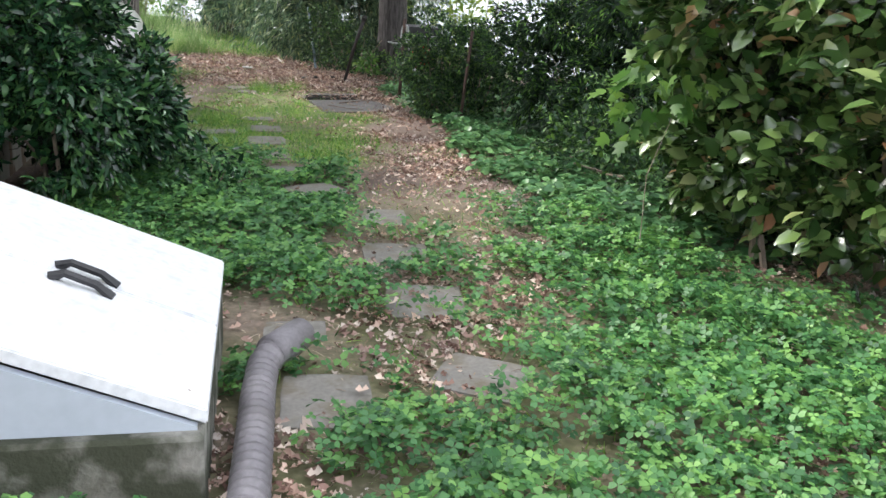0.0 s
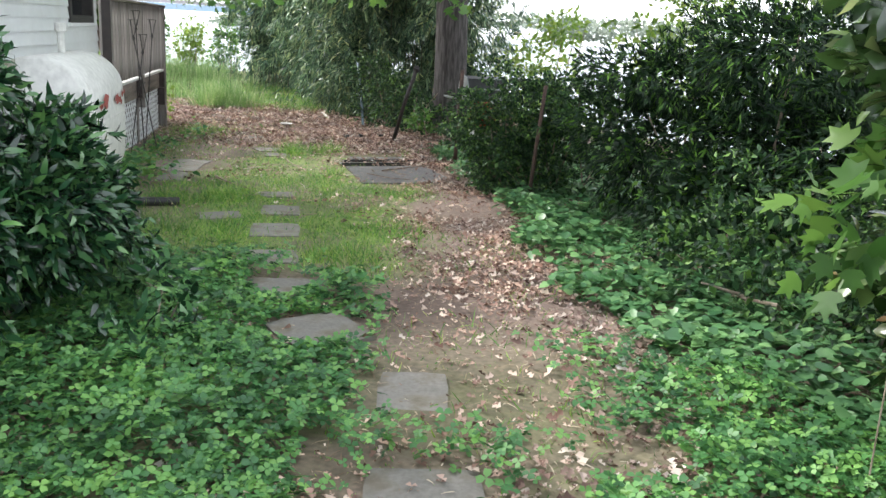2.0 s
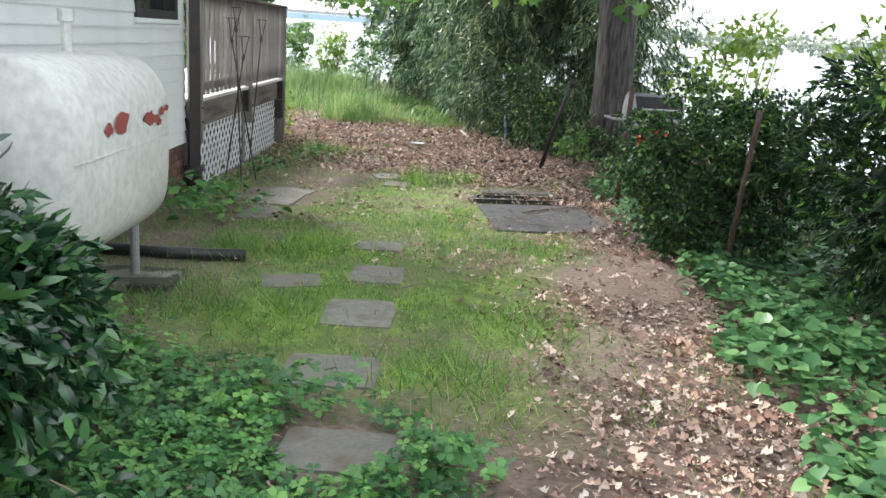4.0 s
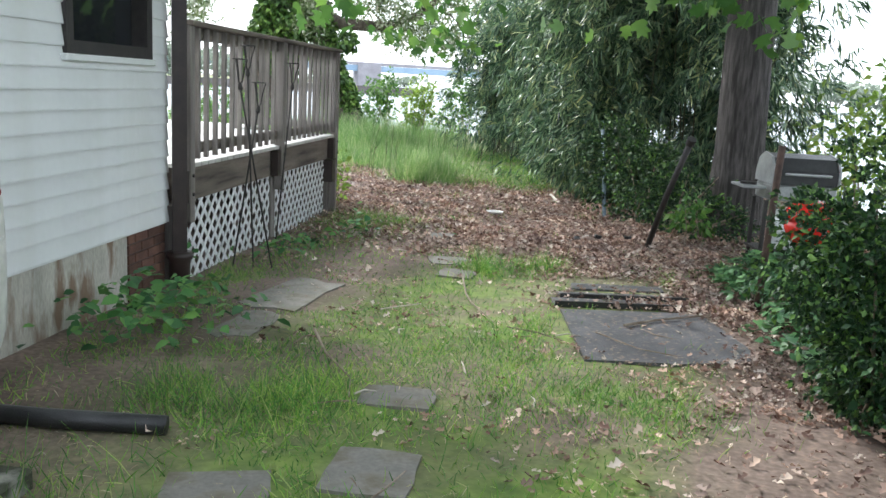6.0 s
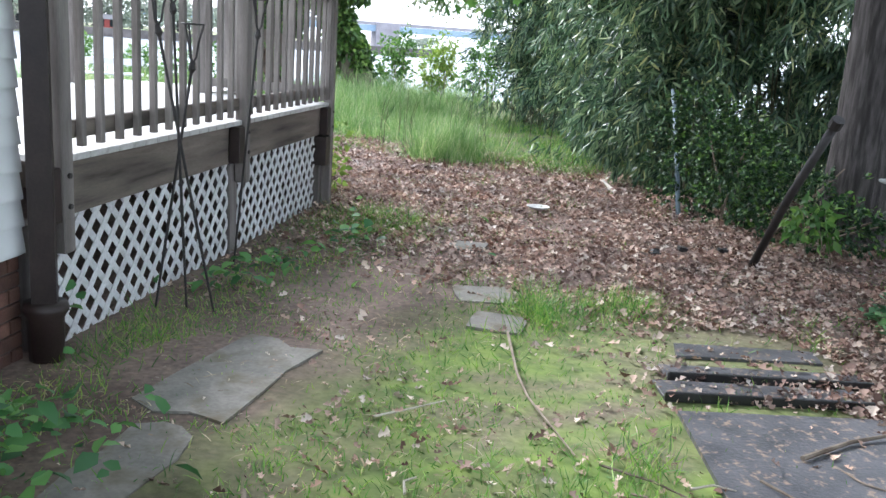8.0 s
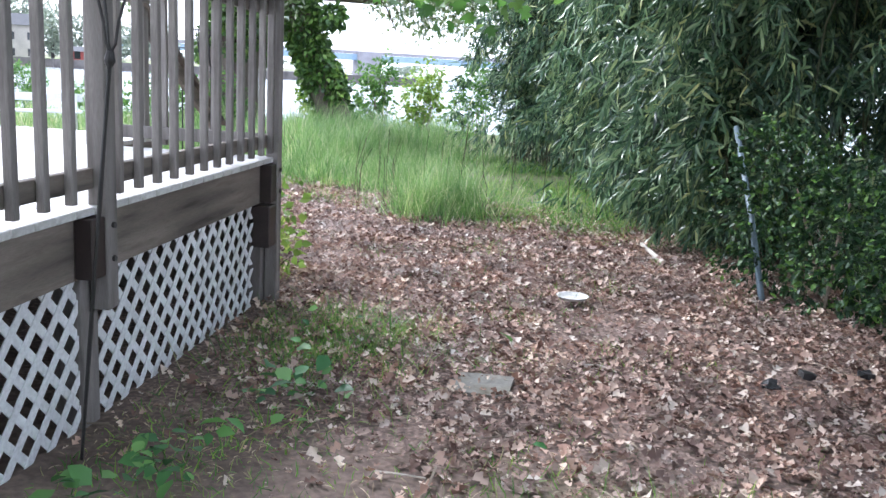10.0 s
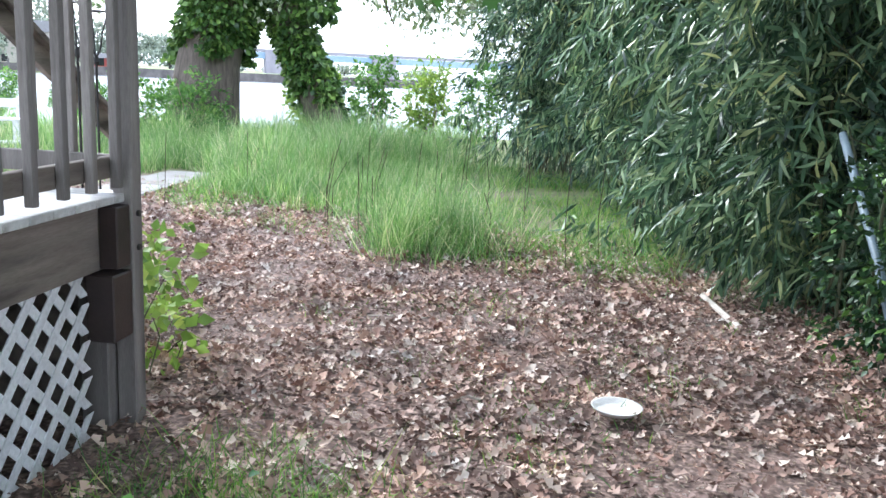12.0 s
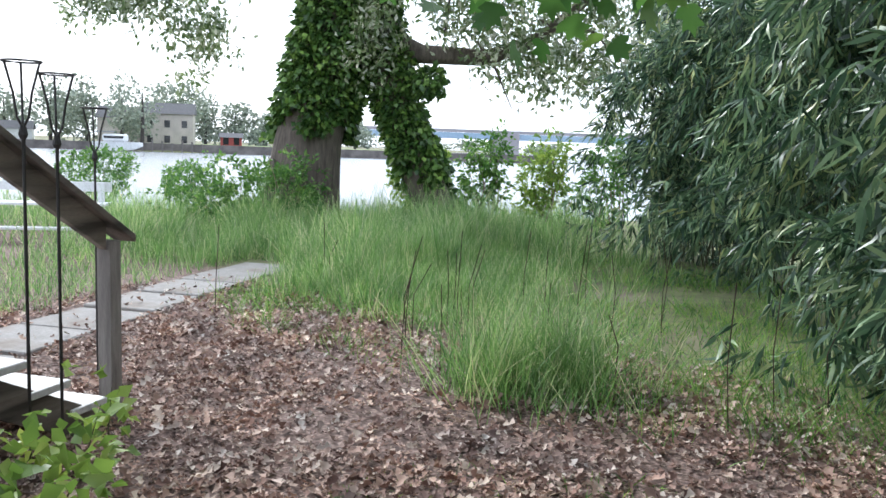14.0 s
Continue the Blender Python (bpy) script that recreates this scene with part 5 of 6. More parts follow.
# far bank: seawall, houses, boat, trees
sw = tagged(part("seawall", box(-150, 60, -0.5, 0.5, -2.5, 0.4), M_SEAWALL), "dark timber seawall along the far bank", "seawall", kind="structure")
c0 = along(46, 152)
sw.matrix_basis = pose(c0[0], c0[1], 0, 0, 0, 36.87)
def far_house(deg, d, w, h, turn, wallm, label, name="far_house"):
    x, y = along(deg, d)
    o = thing(name, pose(x, y, -0.4, 0, 0, turn), label, "house", "far houses")
    part("wall", box(-w, w, -w * 0.6, w * 0.6, -1.5, h), wallm, o)
    bm = bmesh.new()
    a = [bm.verts.new((x_, y_, z_)) for x_ in (-w - 0.3, w + 0.3) for y_, z_ in ((-w * 0.6 - 0.4, h), (0, h + w * 0.45), (w * 0.6 + 0.4, h))]
    bm.faces.new((a[0], a[1], a[4], a[3])), bm.faces.new((a[1], a[2], a[5], a[4])), bm.faces.new((a[0], a[2], a[1])), bm.faces.new((a[3], a[4], a[5])), bm.faces.new((a[0], a[3], a[5], a[2]))
    bmesh.ops.recalc_face_normals(bm, faces=bm.faces)
    part("roof", bm, M_ROOF, o)
    n = max(2, int(w / 1.3))
    for fl in range(max(1, int(h / 2.8))):
        for i in range(n):
            xx = -w + (i + 0.5) * 2 * w / n
            part("window", box(xx - 0.5, xx + 0.5, -w * 0.6 - 0.05, -w * 0.6 - 0.004, 0.9 + fl * 2.8, 2.2 + fl * 2.8), M_GLASS, o)
    return o


far_house(48.2, 172, 4.6, 6.2, 42, M_FARWALL, "two-storey tan house with gabled roof across the river")
far_house(50.6, 176, 5, 5.2, 42, M_FARWALL, "long grey-roofed house behind trees across the river")
far_house(44.4, 165, 1.9, 2.2, 45, M_RUST, "small red shed on the far lawn", "far_shed")
far_house(57.0, 185, 3.5, 2.6, 50, M_BOAT, "low white house across the river")
bx, by = along(51.2, 145)
yacht = thing("moored_boat", pose(bx, by, -1.0, 0, 0, 30), "white cabin motor boat moored at the far bank", "boat")
bm = bmesh.new()
rr = []
for x_, w, lo in ((-3.6, 1.2, 0.2), (0, 1.3, 0.1), (2.4, 0.9, 0.3), (3.9, 0.06, 0.9)):
    rr.append([bm.verts.new(p) for p in ((x_, -w, 1.5), (x_, -w * 0.7, lo), (x_, w * 0.7, lo), (x_, w, 1.5))])
for r0, r1 in zip(rr, rr[1:]):
    for k in range(4):
        bm.faces.new((r0[k], r0[(k + 1) % 4], r1[(k + 1) % 4], r1[k]))
bm.faces.new(rr[0]), bm.faces.new(rr[-1])
bmesh.ops.recalc_face_normals(bm, faces=bm.faces)
part("hull", bm, M_BOAT, yacht)
cb = part("cabin", box(-2.2, 1.4, -0.9, 0.9, 1.52, 2.7, 0.25), M_BOAT, yacht)
part("windscreen", box(-1.9, 1.2, -0.93, -0.905, 2.0, 2.4), M_GLASS, cb)
part("canopy", box(-3.4, -0.8, -1.0, 1.0, 3.0, 3.1, 0.03), M_COVER, yacht)
for i in range(9):
    x, y = along(46.2 + 0.6 * i, 149)
    o = tagged(part("mooring_pile", tube([(0, 0, -2), (0, 0, 1.1 + 0.3 * (i % 3))], 0.16, 8), M_SEAWALL), "grey timber mooring pile at the far bank", "pile", "mooring piles")
    o.location = (x, y, -0.6)
rng = np.random.RandomState(90)
for deg, d, h, w, dense in ((60.5, 180, 15, 6, 1), (57.5, 195, 11, 6, 1), (55, 178, 12, 5.5, 1), (53, 186, 13, 6, 1), (51, 166, 11, 4.6, 0.6), (49.8, 160, 12, 4.5, 0.5), (47.6, 190, 14, 6, 1), (46, 195, 12, 4, 1), (44.2, 200, 10, 6, 1), (42.3, 195, 9, 6, 1), (40, 200, 9, 7, 1), (36.5, 210, 8, 6, 1), (63, 170, 12, 6, 1), (66, 160, 12, 7, 1), (70, 150, 12, 7, 1), (75, 140, 12, 7, 1), (29, 520, 7, 12, 0.6), (24, 520, 6, 14, 0.6), (18, 500, 7, 16, 0.6), (12, 480, 9, 20, 1), (33, 540, 6, 12, 0.6), (5, 450, 13, 25, 1), (-3, 420, 13, 25, 1), (-10, 400, 12, 25, 1)):
    x, y = along(deg, d)
    o = thing("far_tree", pose(x, y, -0.5), "green tree on the far river bank, haze painted into its pale leaves", "tree", "far trees")
    part("trunk", tube([(0, 0, -1), (0.2, 0, h * 0.4), (0, 0.2, h * 0.8)], [0.4, 0.3, 0.1], 8), M_BARK, o)
    lum = [(rng.normal() * w * 0.4, rng.normal() * w * 0.4, h * (0.25 + 0.6 * rng.rand()), w * (0.35 + 0.3 * rng.rand()), w * 0.45, h * 0.17) for i in range(8)]
    C, O = lump_points(rng, lum, int(1500 * dense), 0.4, 0.5)
    leaf_mesh("crown", FOLD, C, O + rng.normal(size=C.shape) * 0.8, 0.5 * w / 6 + 0.3, 0.45 * w / 6 + 0.2, L_HAZED, rng, o)
x, y = along(43, 172)
tagged(part("far_lawn", box(-30, 30, -9, 9, -1.5, 0.35), leafy("far_turf", [(0, (0.2, 0.27, 0.1)), (1, (0.25, 0.32, 0.12))], 0.9, 0)), "pale green mown lawn across the river", "lawn", kind="structure").matrix_basis = pose(x, y, 0, 0, 0, 36.87)

# ---- what covers the ground ----
rng = np.random.RandomState(100)


def scatter(n, x0, x1, y0, y1, weight):
    x, y = x0 + (x1 - x0) * rng.rand(n), y0 + (y1 - y0) * rng.rand(n)
    k = rng.rand(n) < np.clip(weight(x, y), 0, 1)
    k &= shore(x, y) < 0.5
    return x[k], y[k]


def stones_free(x, y):
    """0 on the stepping stones and mats, 1 elsewhere."""
    f = np.ones_like(x)
    for o in scene.objects:
        if o.name.startswith(("stepping_stone", "rubber_mat")):
            r = max(o.dimensions.x, o.dimensions.y, 0.3) * 0.55
            f *= np.hypot(x - o.matrix_basis[0][3], y - o.matrix_basis[1][3]) > r
    return f


def wallside(x, y):
    return (x + 5.2) * 0.968 + (y - 13.05) * 0.252   # metres out from the house wall


def ivy_side(x, y):
    return x - np.interp(y, [5.5, 6.2, 7.2, 8.0, 10.0, 11.4, 12.5, 14, 15.6, 16.8, 18], [2.4, 1.5, 0.85, 0.42, 0.1, 0.0, -0.2, -0.75, -1.1, -1.3, -0.9])


def cover_weight(x, y):
    right = smoothstep(0.1, 1.1, x + 0.3 * (vnoise(x, y, 1.4) - 0.5)) * (1 - smoothstep(6.6, 7.6, y + 0.5 * x - 0.3))
    left = (1 - smoothstep(-1.0, -0.6, x + 0.1 * (y - 7))) * smoothstep(4.3, 4.9, y + 0.4 * vnoise(x, y, 2)) * (1 - smoothstep(8.2, 8.9, y + 0.3 * (x + 2)))
    mid = 0.75 * (1 - smoothstep(5.2, 6.2, y)) * smoothstep(0.42, 0.62, vnoise(x, y, 1.9))
    w = np.maximum(np.maximum(right, left), mid) * smoothstep(0.14, 0.34, vnoise(x, y, 3.0) + 0.35 * (right + left > 0.9))
    under = smoothstep(-0.25, 0.35, x - np.interp(y, [2.5, 4.2, 5.5, 6.8, 8], [2.6, 2.2, 1.75, 1.5, 1.6]))   # bare in the hedge's deep shade
    return w * (1 - 0.93 * under) * stones_free(x, y) * (wallside(x, y) > 0.1)


def flat_cover(name, label, weight, n, x0, x1, y0, y1, shape, l0, l1, ratio, h0, h1, mat, tilt, flat):
    x, y = scatter(n, x0, x1, y0, y1, weight)
    hh = h0 + (h1 - h0) * rng.rand(len(x)) ** 0.6 * (0.25 + 1.2 * vnoise(x, y, 2.3) * (0.4 + vnoise(x, y, 6.5)))
    P = np.stack([x, y, height(x, y) + hh], 1)
    a = rng.rand(len(x)) * 2 * math.pi
    D = np.stack([np.cos(a), np.sin(a), tilt * rng.normal(size=len(x))], 1)
    ln = l0 + (l1 - l0) * rng.rand(len(x))
    return tagged(leaf_mesh(name, shape, P, D, ln, ln * ratio, mat, rng, flat=flat), label, "plants", kind="stuff")


flat_cover("ground_cover", "bright green creeping weed with small round leaves", cover_weight, 105000, -3.2, 4.2, 0.5, 9.0, TREFOIL, 0.032, 0.062, 0.95, 0.015, 0.17, L_COVER, 0.35, 0.6)


def ivy_weight(x, y):
    e = ivy_side(x, y) + 0.35 * (vnoise(x, y, 2.2) - 0.5)
    return smoothstep(-0.05, 0.12, e) * (1 - smoothstep(2.4, 3.2, e)) * (0.35 + 0.65 * smoothstep(0.25, 0.4, vnoise(x, y, 2.7))) * stones_free(x, y)


flat_cover("ivy_bed", "pale green ivy spreading over leaf litter", ivy_weight, 58000, -2.2, 3.6, 5.6, 18.2, HEART, 0.04, 0.1, 0.95, 0.03, 0.2, L_IVY, 0.35, 0.68)


def weed_weight(x, y):
    return np.exp(-(((x + 4.35) / 0.35) ** 2 + ((y - 12.1) / 0.45) ** 2)) + 0.6 * np.exp(-(((x + 5.2) / 0.16) ** 2 + ((y - 15.3) / 1.4) ** 2)) * (vnoise(x, y, 3) > 0.6) + 0.03 * (vnoise(x, y, 3) > 0.7) * (y > 15)


flat_cover("broadleaf_weeds", "broad-leaved green weeds along the house wall", weed_weight, 7500, -5.6, -3.4, 10.8, 18, BROAD, 0.05, 0.12, 0.7, 0.04, 0.3, L_COVER, 0.35, 0.6)


def bare(x, y):
    """1 on the round worn patch of naked soil beside the lawn."""
    return 1 - smoothstep(0.75, 1.05, np.hypot((x + 0.55) / 0.6, (y - 11.8) / 0.78) + 0.3 * (vnoise(x, y, 2.6) - 0.5))


def lawn_weight(x, y):
    e = smoothstep(8.3, 9.3, y + 0.3 * (x + 2)) * (1 - smoothstep(15.2, 17.0, y))
    side = smoothstep(-4.9, -4.1, x + 0.25 * (y - 11)) * (1 - smoothstep(-1.2, -0.55, x + 0.13 * (y - 10) + 0.5 * (vnoise(x, y, 1.2) - 0.5)))
    thin = 0.3 + 0.7 * smoothstep(0.35, 0.6, 0.6 * vnoise(x, y, 1.1) + 0.4 * vnoise(x, y, 3.3))
    tuft = np.exp(-(((x + 5.5) / 0.45) ** 2 + ((y - 17.3) / 0.7) ** 2)) + 0.5 * np.exp(-(((x + 4.9) / 0.3) ** 2 + ((y - 14.6) / 1.5) ** 2))
    few = 0.2 * (y < 12) * (x > -1.2) * smoothstep(0.5, 0.7, vnoise(x, y, 1.9)) + 0.05 * (y < 9) * (vnoise(x, y, 1.5) > 0.5) + 0.16 * (y > 15) * (vnoise(x, y, 1.9) > 0.62)
    return (1 - bare(x, y)) * np.maximum(np.maximum(e * side * thin, tuft), few) * (0.12 + 0.88 * stones_free(x, y)) * (wallside(x, y) > 0.12)


def blades(name, label, weight, n, x0, x1, y0, y1, h0, h1, w, mat, lean, rise=None):
    x, y = scatter(n, x0, x1, y0, y1, weight)
    patch = 0.35 + 1.3 * vnoise(x, y, 1.3) * smoothstep(0.1, 0.9, 0.5 + vnoise(x, y, 3.0) - 0.3)
    P = np.stack([x, y, height(x, y) - 0.01], 1)
    D = np.stack([lean * rng.normal(size=len(x)), lean * rng.normal(size=len(x)), np.ones(len(x))], 1)
    ln = (h0 + (h1 - h0) * rng.rand(len(x))) * (patch if rise is None else patch * rise(x, y))
    return tagged(leaf_mesh(name, BLADE, P, D, ln, w, mat, rng, flat=0.0), label, "grass", kind="stuff")


blades("lawn_grass", "thin uneven green lawn grass with bare patches", lawn_weight, 240000, -7.0, 0.8, 2.0, 21.2, 0.03, 0.105, 0.0058, L_GRASS, 0.75)


def tufts(x, y):
    w = np.zeros_like(x)
    for cx, cy, s in ((-2.3, 13.65, 0.16), (-2.35, 12.75, 0.4), (-1.7, 12.4, 0.35), (-3.3, 15.4, 0.3), (-5.5, 17.3, 0.45), (-3.0, 11.4, 0.3), (-3.3, 9.6, 0.4), (-5.0, 13.9, 0.3), (-2.9, 16.0, 0.25), (-1.0, 8.5, 0.15), (-1.3, 9.2, 0.3), (-1.9, 12.0, 0.4), (-2.2, 12.3, 0.35), (-1.3, 12.3, 0.35), (-2.75, 12.7, 0.25), (-3.6, 11.2, 0.25)):
        w = np.maximum(w, np.exp(-((x - cx) ** 2 + (y - cy) ** 2) / s ** 2))
    return w * stones_free(x, y) * (wallside(x, y) > 0.15)


blades("grass_tufts", "lush darker green tufts standing in the lawn", tufts, 120000, -6.2, -0.5, 8, 18.2, 0.08, 0.24, 0.0046, L_GRASS, 0.6)


def meadow(x, y):
    edge = y - 22.6 + 0.12 * (x + 8) + 1.0 * (vnoise(x, y, 0.9) - 0.5)
    tuftm = np.exp(-(((x + 6.8) / 0.36) ** 2 + ((y - 22.35) / 0.34) ** 2)) * 2.2
    path = np.abs((x + 10.5) * 0.956 + (y - 20.4) * 0.293) < 0.5
    right = (1 - smoothstep(-6.9, -6.0, x + 0.22 * (y - 22))) * (0.12 + 0.88 * smoothstep(-6.6, -8.0, x + 0.3 * (y - 22)) + 0.12 * (y < 23))
    leftp = 0.5 * smoothstep(11.1, 11.6, -x - 0.2 * (y - 21)) * (y > 18)
    edge = np.maximum(edge, 2.5 * leftp)
    return np.maximum(smoothstep(0.6, 2.2, edge) * (0.4 + 0.5 * vnoise(x, y, 0.6)) * right, tuftm) * ~(path & (y < 26)) * (wallside(x, y) > -12)


def meadow_rise(x, y):
    """Low at the litter's edge, tall in the one great tuft and towards the water."""
    tuft = np.exp(-(((x + 6.75) / 0.8) ** 2 + ((y - 22.35) / 0.7) ** 2))
    return np.clip(0.45 + 0.75 * smoothstep(23.2, 25.5, y) * (0.6 + 0.6 * vnoise(x, y, 0.7)) + 0.75 * tuft, 0.3, 1.25)


blades("tall_grass", "tall uncut green meadow grass along the river bank", meadow, 90000, -15, -4.5, 21.0, 31, 0.3, 0.7, 0.009, L_TALL, 0.32, meadow_rise)
blades("short_grass", "short patchy grass between meadow and bamboo", lambda x, y: 0.5 * smoothstep(0.3, 0.6, vnoise(x, y, 1.7)) * smoothstep(21.3, 22.3, y + 0.2 * (x + 5)), 60000, -11, -3.8, 20.8, 30, 0.08, 0.28, 0.006, L_GRASS, 0.6)
blades("tall_grass", "far tall meadow grass towards the water", meadow, 70000, -30, -8, 20, 42, 0.28, 0.55, 0.014, L_TALL, 0.35, meadow_rise)


blades("grass_tuft", "one dense tall tuft of green grass", lambda x, y: np.exp(-(((x + 6.8) / 0.42) ** 2 + ((y - 22.3) / 0.36) ** 2)), 12000, -8, -5.6, 21.3, 23.3, 0.35, 0.85, 0.007, L_TALL, 0.36)


def litter(x, y):
    main = smoothstep(15.2, 17.4, y + 1.1 * (x + 3.2) * (x > -3.2) + 0.8 * (vnoise(x, y, 1.3) - 0.5)) * (1 - smoothstep(22.6, 24.0, y + 0.3 * (x + 6)))
    main = main * (0.35 + 0.65 * np.maximum(smoothstep(-6.0, -4.6, x + 0.26 * (y - 16)), y > 18.2)) * (0.5 + 0.5 * smoothstep(0.25, 0.5, vnoise(x, y, 1.5)))
    near = 0.75 * (1 - smoothstep(4.5, 7, y)) * smoothstep(0.35, 0.6, vnoise(x + 9, y, 1.3)) + 0.15 * (y < 15) * smoothstep(0.3, 0.7, vnoise(x, y + 5, 1.1)) + 0.55 * np.exp(-((ivy_side(x, y) + 0.25) / 0.4) ** 2) * (y > 6) + 0.95 * smoothstep(-1.2, -0.6, x + 0.13 * (y - 10)) * smoothstep(7.5, 9.5, y) * smoothstep(0.2, 0.6, vnoise(x, y, 2.1))
    walkfree = 1 - 0.93 * (np.abs((x + 10.5) * 0.956 + (y - 20.4) * 0.293) < 0.42)
    return walkfree * (1 - 0.9 * bare(x, y)) * np.maximum(main, near) * (0.1 + 0.9 * stones_free(x, y)) * (wallside(x, y) > 0.05 - 6 * (y > 18.3))


def dead_leaves(n, x0, x1, y0, y1, l0, l1, label):
    x, y = scatter(n, x0, x1, y0, y1, litter)
    P = np.stack([x, y, height(x, y) + 0.006 + 0.035 * rng.rand(len(x))], 1)
    a = rng.rand(len(x)) * 2 * math.pi
    D = np.stack([np.cos(a), np.sin(a), 0.35 * rng.normal(size=len(x))], 1)
    ln = l0 + (l1 - l0) * rng.rand(len(x)) ** 2
    tagged(leaf_mesh("dead_leaves", OAK, P, D, ln, ln * (0.5 + 0.4 * rng.rand(len(x))), L_DEAD, rng, flat=0.6), label, "leaves", kind="stuff")


dead_leaves(130000, -12, 0.5, 14.5, 24.5, 0.024, 0.085, "thick brown curled dead oak leaves on soil")
dead_leaves(125000, -4.5, 3, 0.5, 15, 0.016, 0.072, "scattered small brown dead leaves on soil")

x, y = scatter(75000, -7.5, 2.5, 1.0, 23.5, lambda x, y: (1 - 0.8 * bare(x, y)) * (1 - 0.6 * turf(x, y)) * (0.25 + 0.75 * smoothstep(0.35, 0.65, vnoise(x, y, 1.6))) * (0.3 + 0.7 * stones_free(x, y)) * (wallside(x, y) > 0.1))
a = rng.rand(len(x)) * 2 * math.pi
tagged(leaf_mesh("dry_straw", LANCE, np.stack([x, y, height(x, y) + 0.008 + 0.02 * rng.rand(len(x))], 1), np.stack([np.cos(a), np.sin(a), 0.12 * rng.normal(size=len(x))], 1), 0.025 + 0.09 * rng.rand(len(x)) ** 2, 0.003 + 0.005 * rng.rand(len(x)), L_STRAW, rng, flat=0.8), "dry straw, needles and crumbs strewn over soil", "straw", kind="stuff")
# reed stalks in the grass, twigs, plate, stick
for i in range(34):
    x, y = -10.5 + 6.0 * rng.rand(), 22.2 + 3.2 * rng.rand()
    if x > -6.2 and y > 23.4:
        continue
    o = tagged(part("dry_stalk", tube([(0, 0, -0.05), (rng.normal() * 0.03, 0, 0.4), (rng.normal() * 0.06, rng.normal() * 0.05, 0.55 + 0.4 * rng.rand())], 0.0038, 5), M_RUSTY), "thin dark dry stalk standing in tall grass", "stalk", "dry stalks")
    o.location = (x, y, at(x, y))
for i in range(60):
    if i < 42:
        x, y = -6.2 + 4.2 * rng.rand(), 15.5 + 6.3 * rng.rand()
    else:
        x, y = -4.0 + 2.6 * rng.rand(), 9.5 + 5 * rng.rand()
    l = 0.12 + 0.4 * rng.rand() ** 2
    pts = [(-l / 2, 0, 0.012), (0, rng.normal() * 0.03, 0.025), (l / 2, rng.normal() * 0.04, 0.015)]
    o = tagged(part("twig", tube(pts, [0.006, 0.005, 0.003], 5), M_PALE if i % 3 == 0 else M_TWIG), "small dry fallen twig lying on the ground", "twig", "fallen twigs")
    o.matrix_basis = pose(x, y, at(x, y, 0.01), 0, 0, rng.rand() * 360)
for pts, r in (([(-3.55, 12.6), (-3.25, 12.2), (-2.9, 11.85), (-2.75, 11.55)], 0.01), ([(-3.35, 14.9), (-3.1, 14.3), (-2.95, 14.0), (-2.6, 13.5)], 0.009), ([(-1.75, 14.0), (-1.55, 14.3), (-1.2, 14.65)], 0.012), ([(-1.9, 13.7), (-1.55, 13.45), (-1.3, 13.4)], 0.007)):
    o = tagged(part("fallen_branch", tube([(x, y, at(x, y, 0.045)) for x, y in pts], [r * (1 - 0.2 * i) for i in range(len(pts))], 6), M_TWIG), "thin bare fallen branch on the grass", "branch", "fallen branches")
o = tagged(part("pale_stick", tube([(-4.3, 21.75, at(-4.3, 21.75, 0.05)), (-3.98, 21.1, at(-3.98, 21.1, 0.02))], [0.022, 0.026], 7), M_PALE), "pale bleached stick lying on dead leaves", "stick")
plate = thing("metal_plate", pose(-4.42, 19.13, at(-4.42, 19.13, 0.055)), "shallow round tin plate lying on dead leaves", "plate")
prf = [(0.085, 0.0), (0.095, 0.004), (0.115, 0.022), (0.124, 0.024)]
bm = bmesh.new()
rg = [[bm.verts.new((r * math.cos(2 * math.pi * k / 28), r * math.sin(2 * math.pi * k / 28), z)) for k in range(28)] for r, z in prf + [(0.117, 0.018), (0.09, -0.004)]]
for r0, r1 in zip(rg, rg[1:]):
    for k in range(28):
        bm.faces.new((r0[k], r0[(k + 1) % 28], r1[(k + 1) % 28], r1[k]))
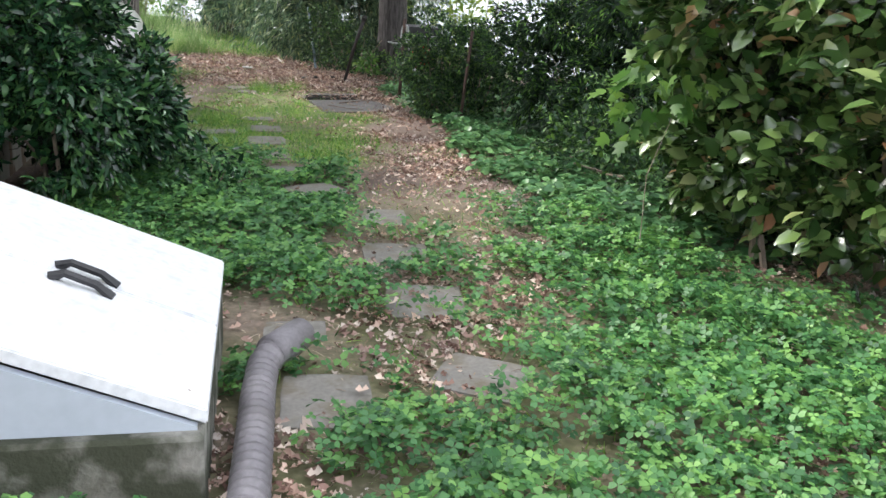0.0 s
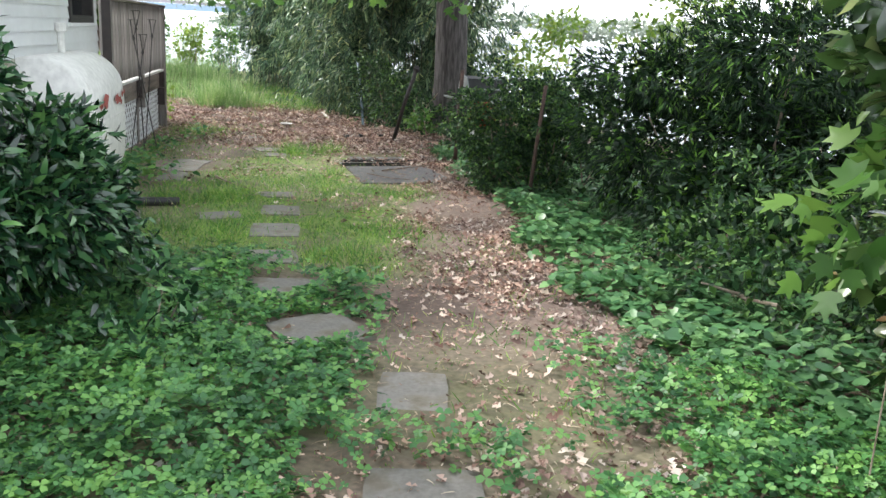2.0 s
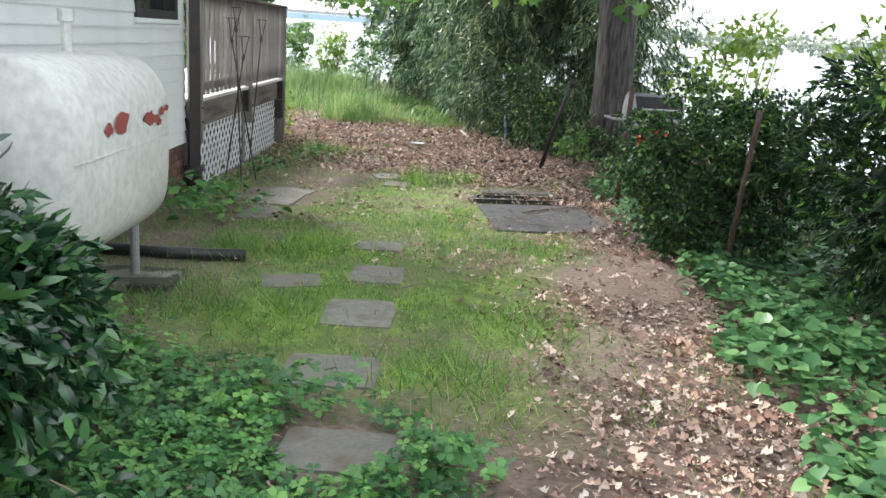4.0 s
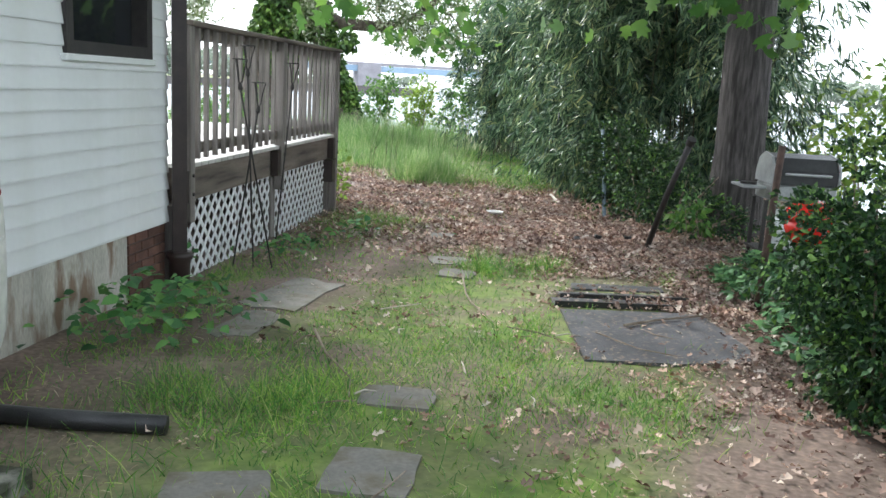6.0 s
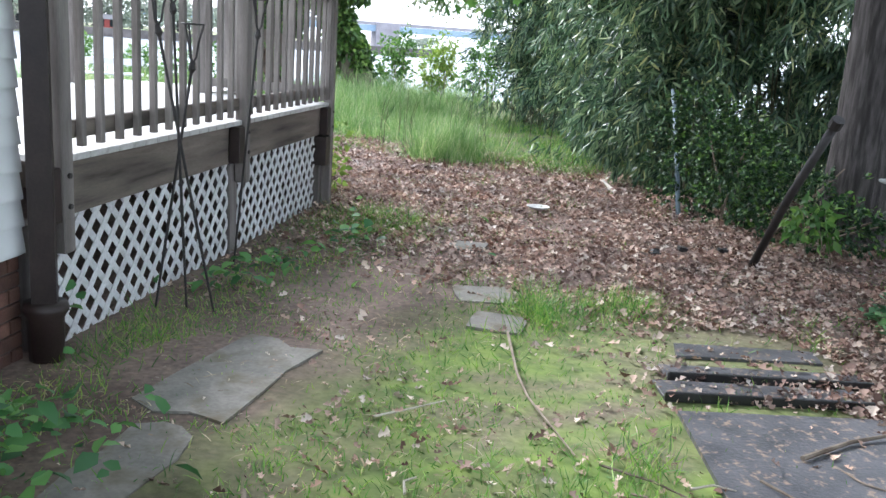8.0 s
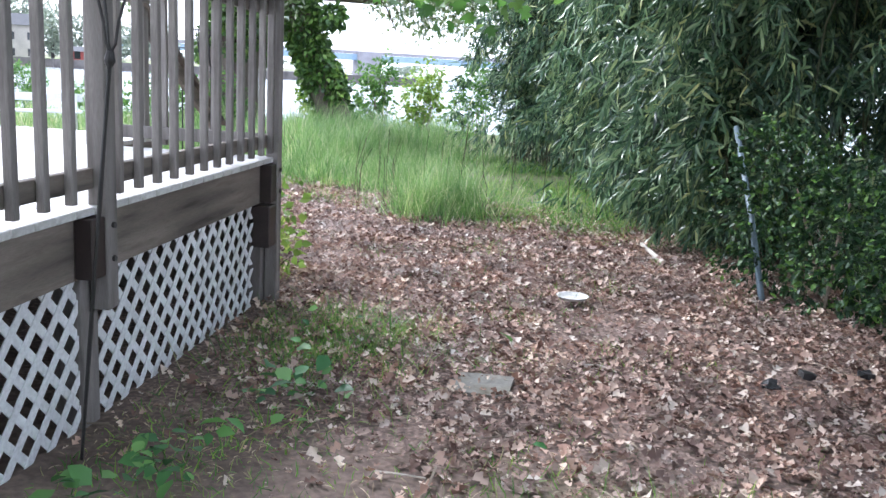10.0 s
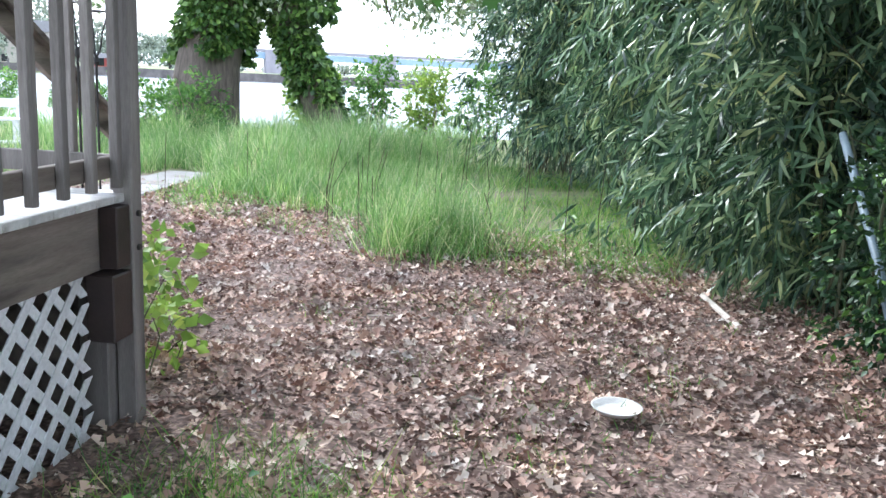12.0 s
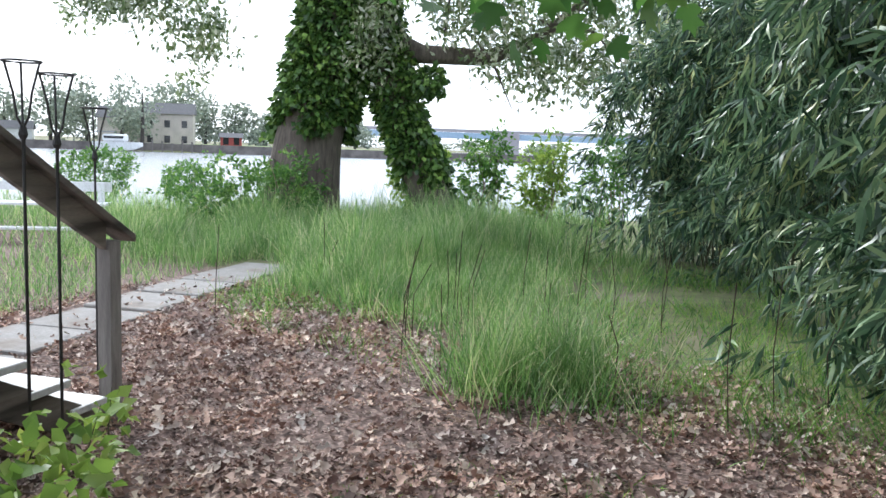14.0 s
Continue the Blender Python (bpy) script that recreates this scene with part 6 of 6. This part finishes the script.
bm.faces.new(rg[0][::-1])
part("dish", bm, M_DECK, plate, smooth=True)

for x, y, r in ((-2.98, 17.85, 20), (-2.45, 18.35, 70), (-2.78, 18.15, 130)):
    out = [(0.07 * (0.6 + 0.6 * rng.rand()) * math.cos(2 * math.pi * k / 9), 0.05 * (0.6 + 0.6 * rng.rand()) * math.sin(2 * math.pi * k / 9)) for k in range(9)]
    bm = extrude_outline(out, 0.0, 0.02, 0.006)
    for v in bm.verts:
        v.co.z += 0.03 * rng.rand()
    o = tagged(part("plastic_scrap", bm, M_BLACK), "crumpled black plastic scrap on dead leaves", "scrap", "plastic scraps")
    o.matrix_basis = pose(x, y, at(x, y, 0.03), 8, -6, r)

# ---- bricks and siding boards ----
bk = None
for row in range(10):
    z = 0.03 - row * 0.075
    off = 0.0 if row % 2 else -0.1
    for i in range(4):
        y0, y1 = max(-0.41, -0.41 + off + i * 0.205), min(0.185, -0.41 + off + i * 0.205 + 0.195)
        if y1 - y0 < 0.05:
            continue
        part("brick", box(-0.05, -0.02, y0, y1, z, z + 0.065, 0.004), M_BRICK, pier)


def clapboard(y0, y1):
    bm = bmesh.new()
    prof = [(-0.01, 0.0), (0.014, 0.0), (0.014, 0.012), (-0.002, 0.13), (-0.01, 0.13)]
    a = [bm.verts.new((x, y0, z)) for x, z in prof]
    c = [bm.verts.new((x, y1, z)) for x, z in prof]
    bm.faces.new(a), bm.faces.new(c[::-1])
    for i in range(5):
        bm.faces.new((a[i], c[i], c[(i + 1) % 5], a[(i + 1) % 5]))
    bmesh.ops.recalc_face_normals(bm, faces=bm.faces)
    return part("siding_board", bm, M_SIDING, wall)


runs = {}
for i in range(22):
    z = 0.115 + i * 0.1275
    spans = [(Y0, 0.19)] if z + 0.1 < WZ0 or z > WZ1 else [(Y0, WY0 - 0.031), (WY1 + 0.031, 0.19)]
    for s in spans:
        if s in runs:
            o = runs[s].copy()
            scene.collection.objects.link(o)
        else:
            o = runs[s] = clapboard(*s)
        o.location.z = z
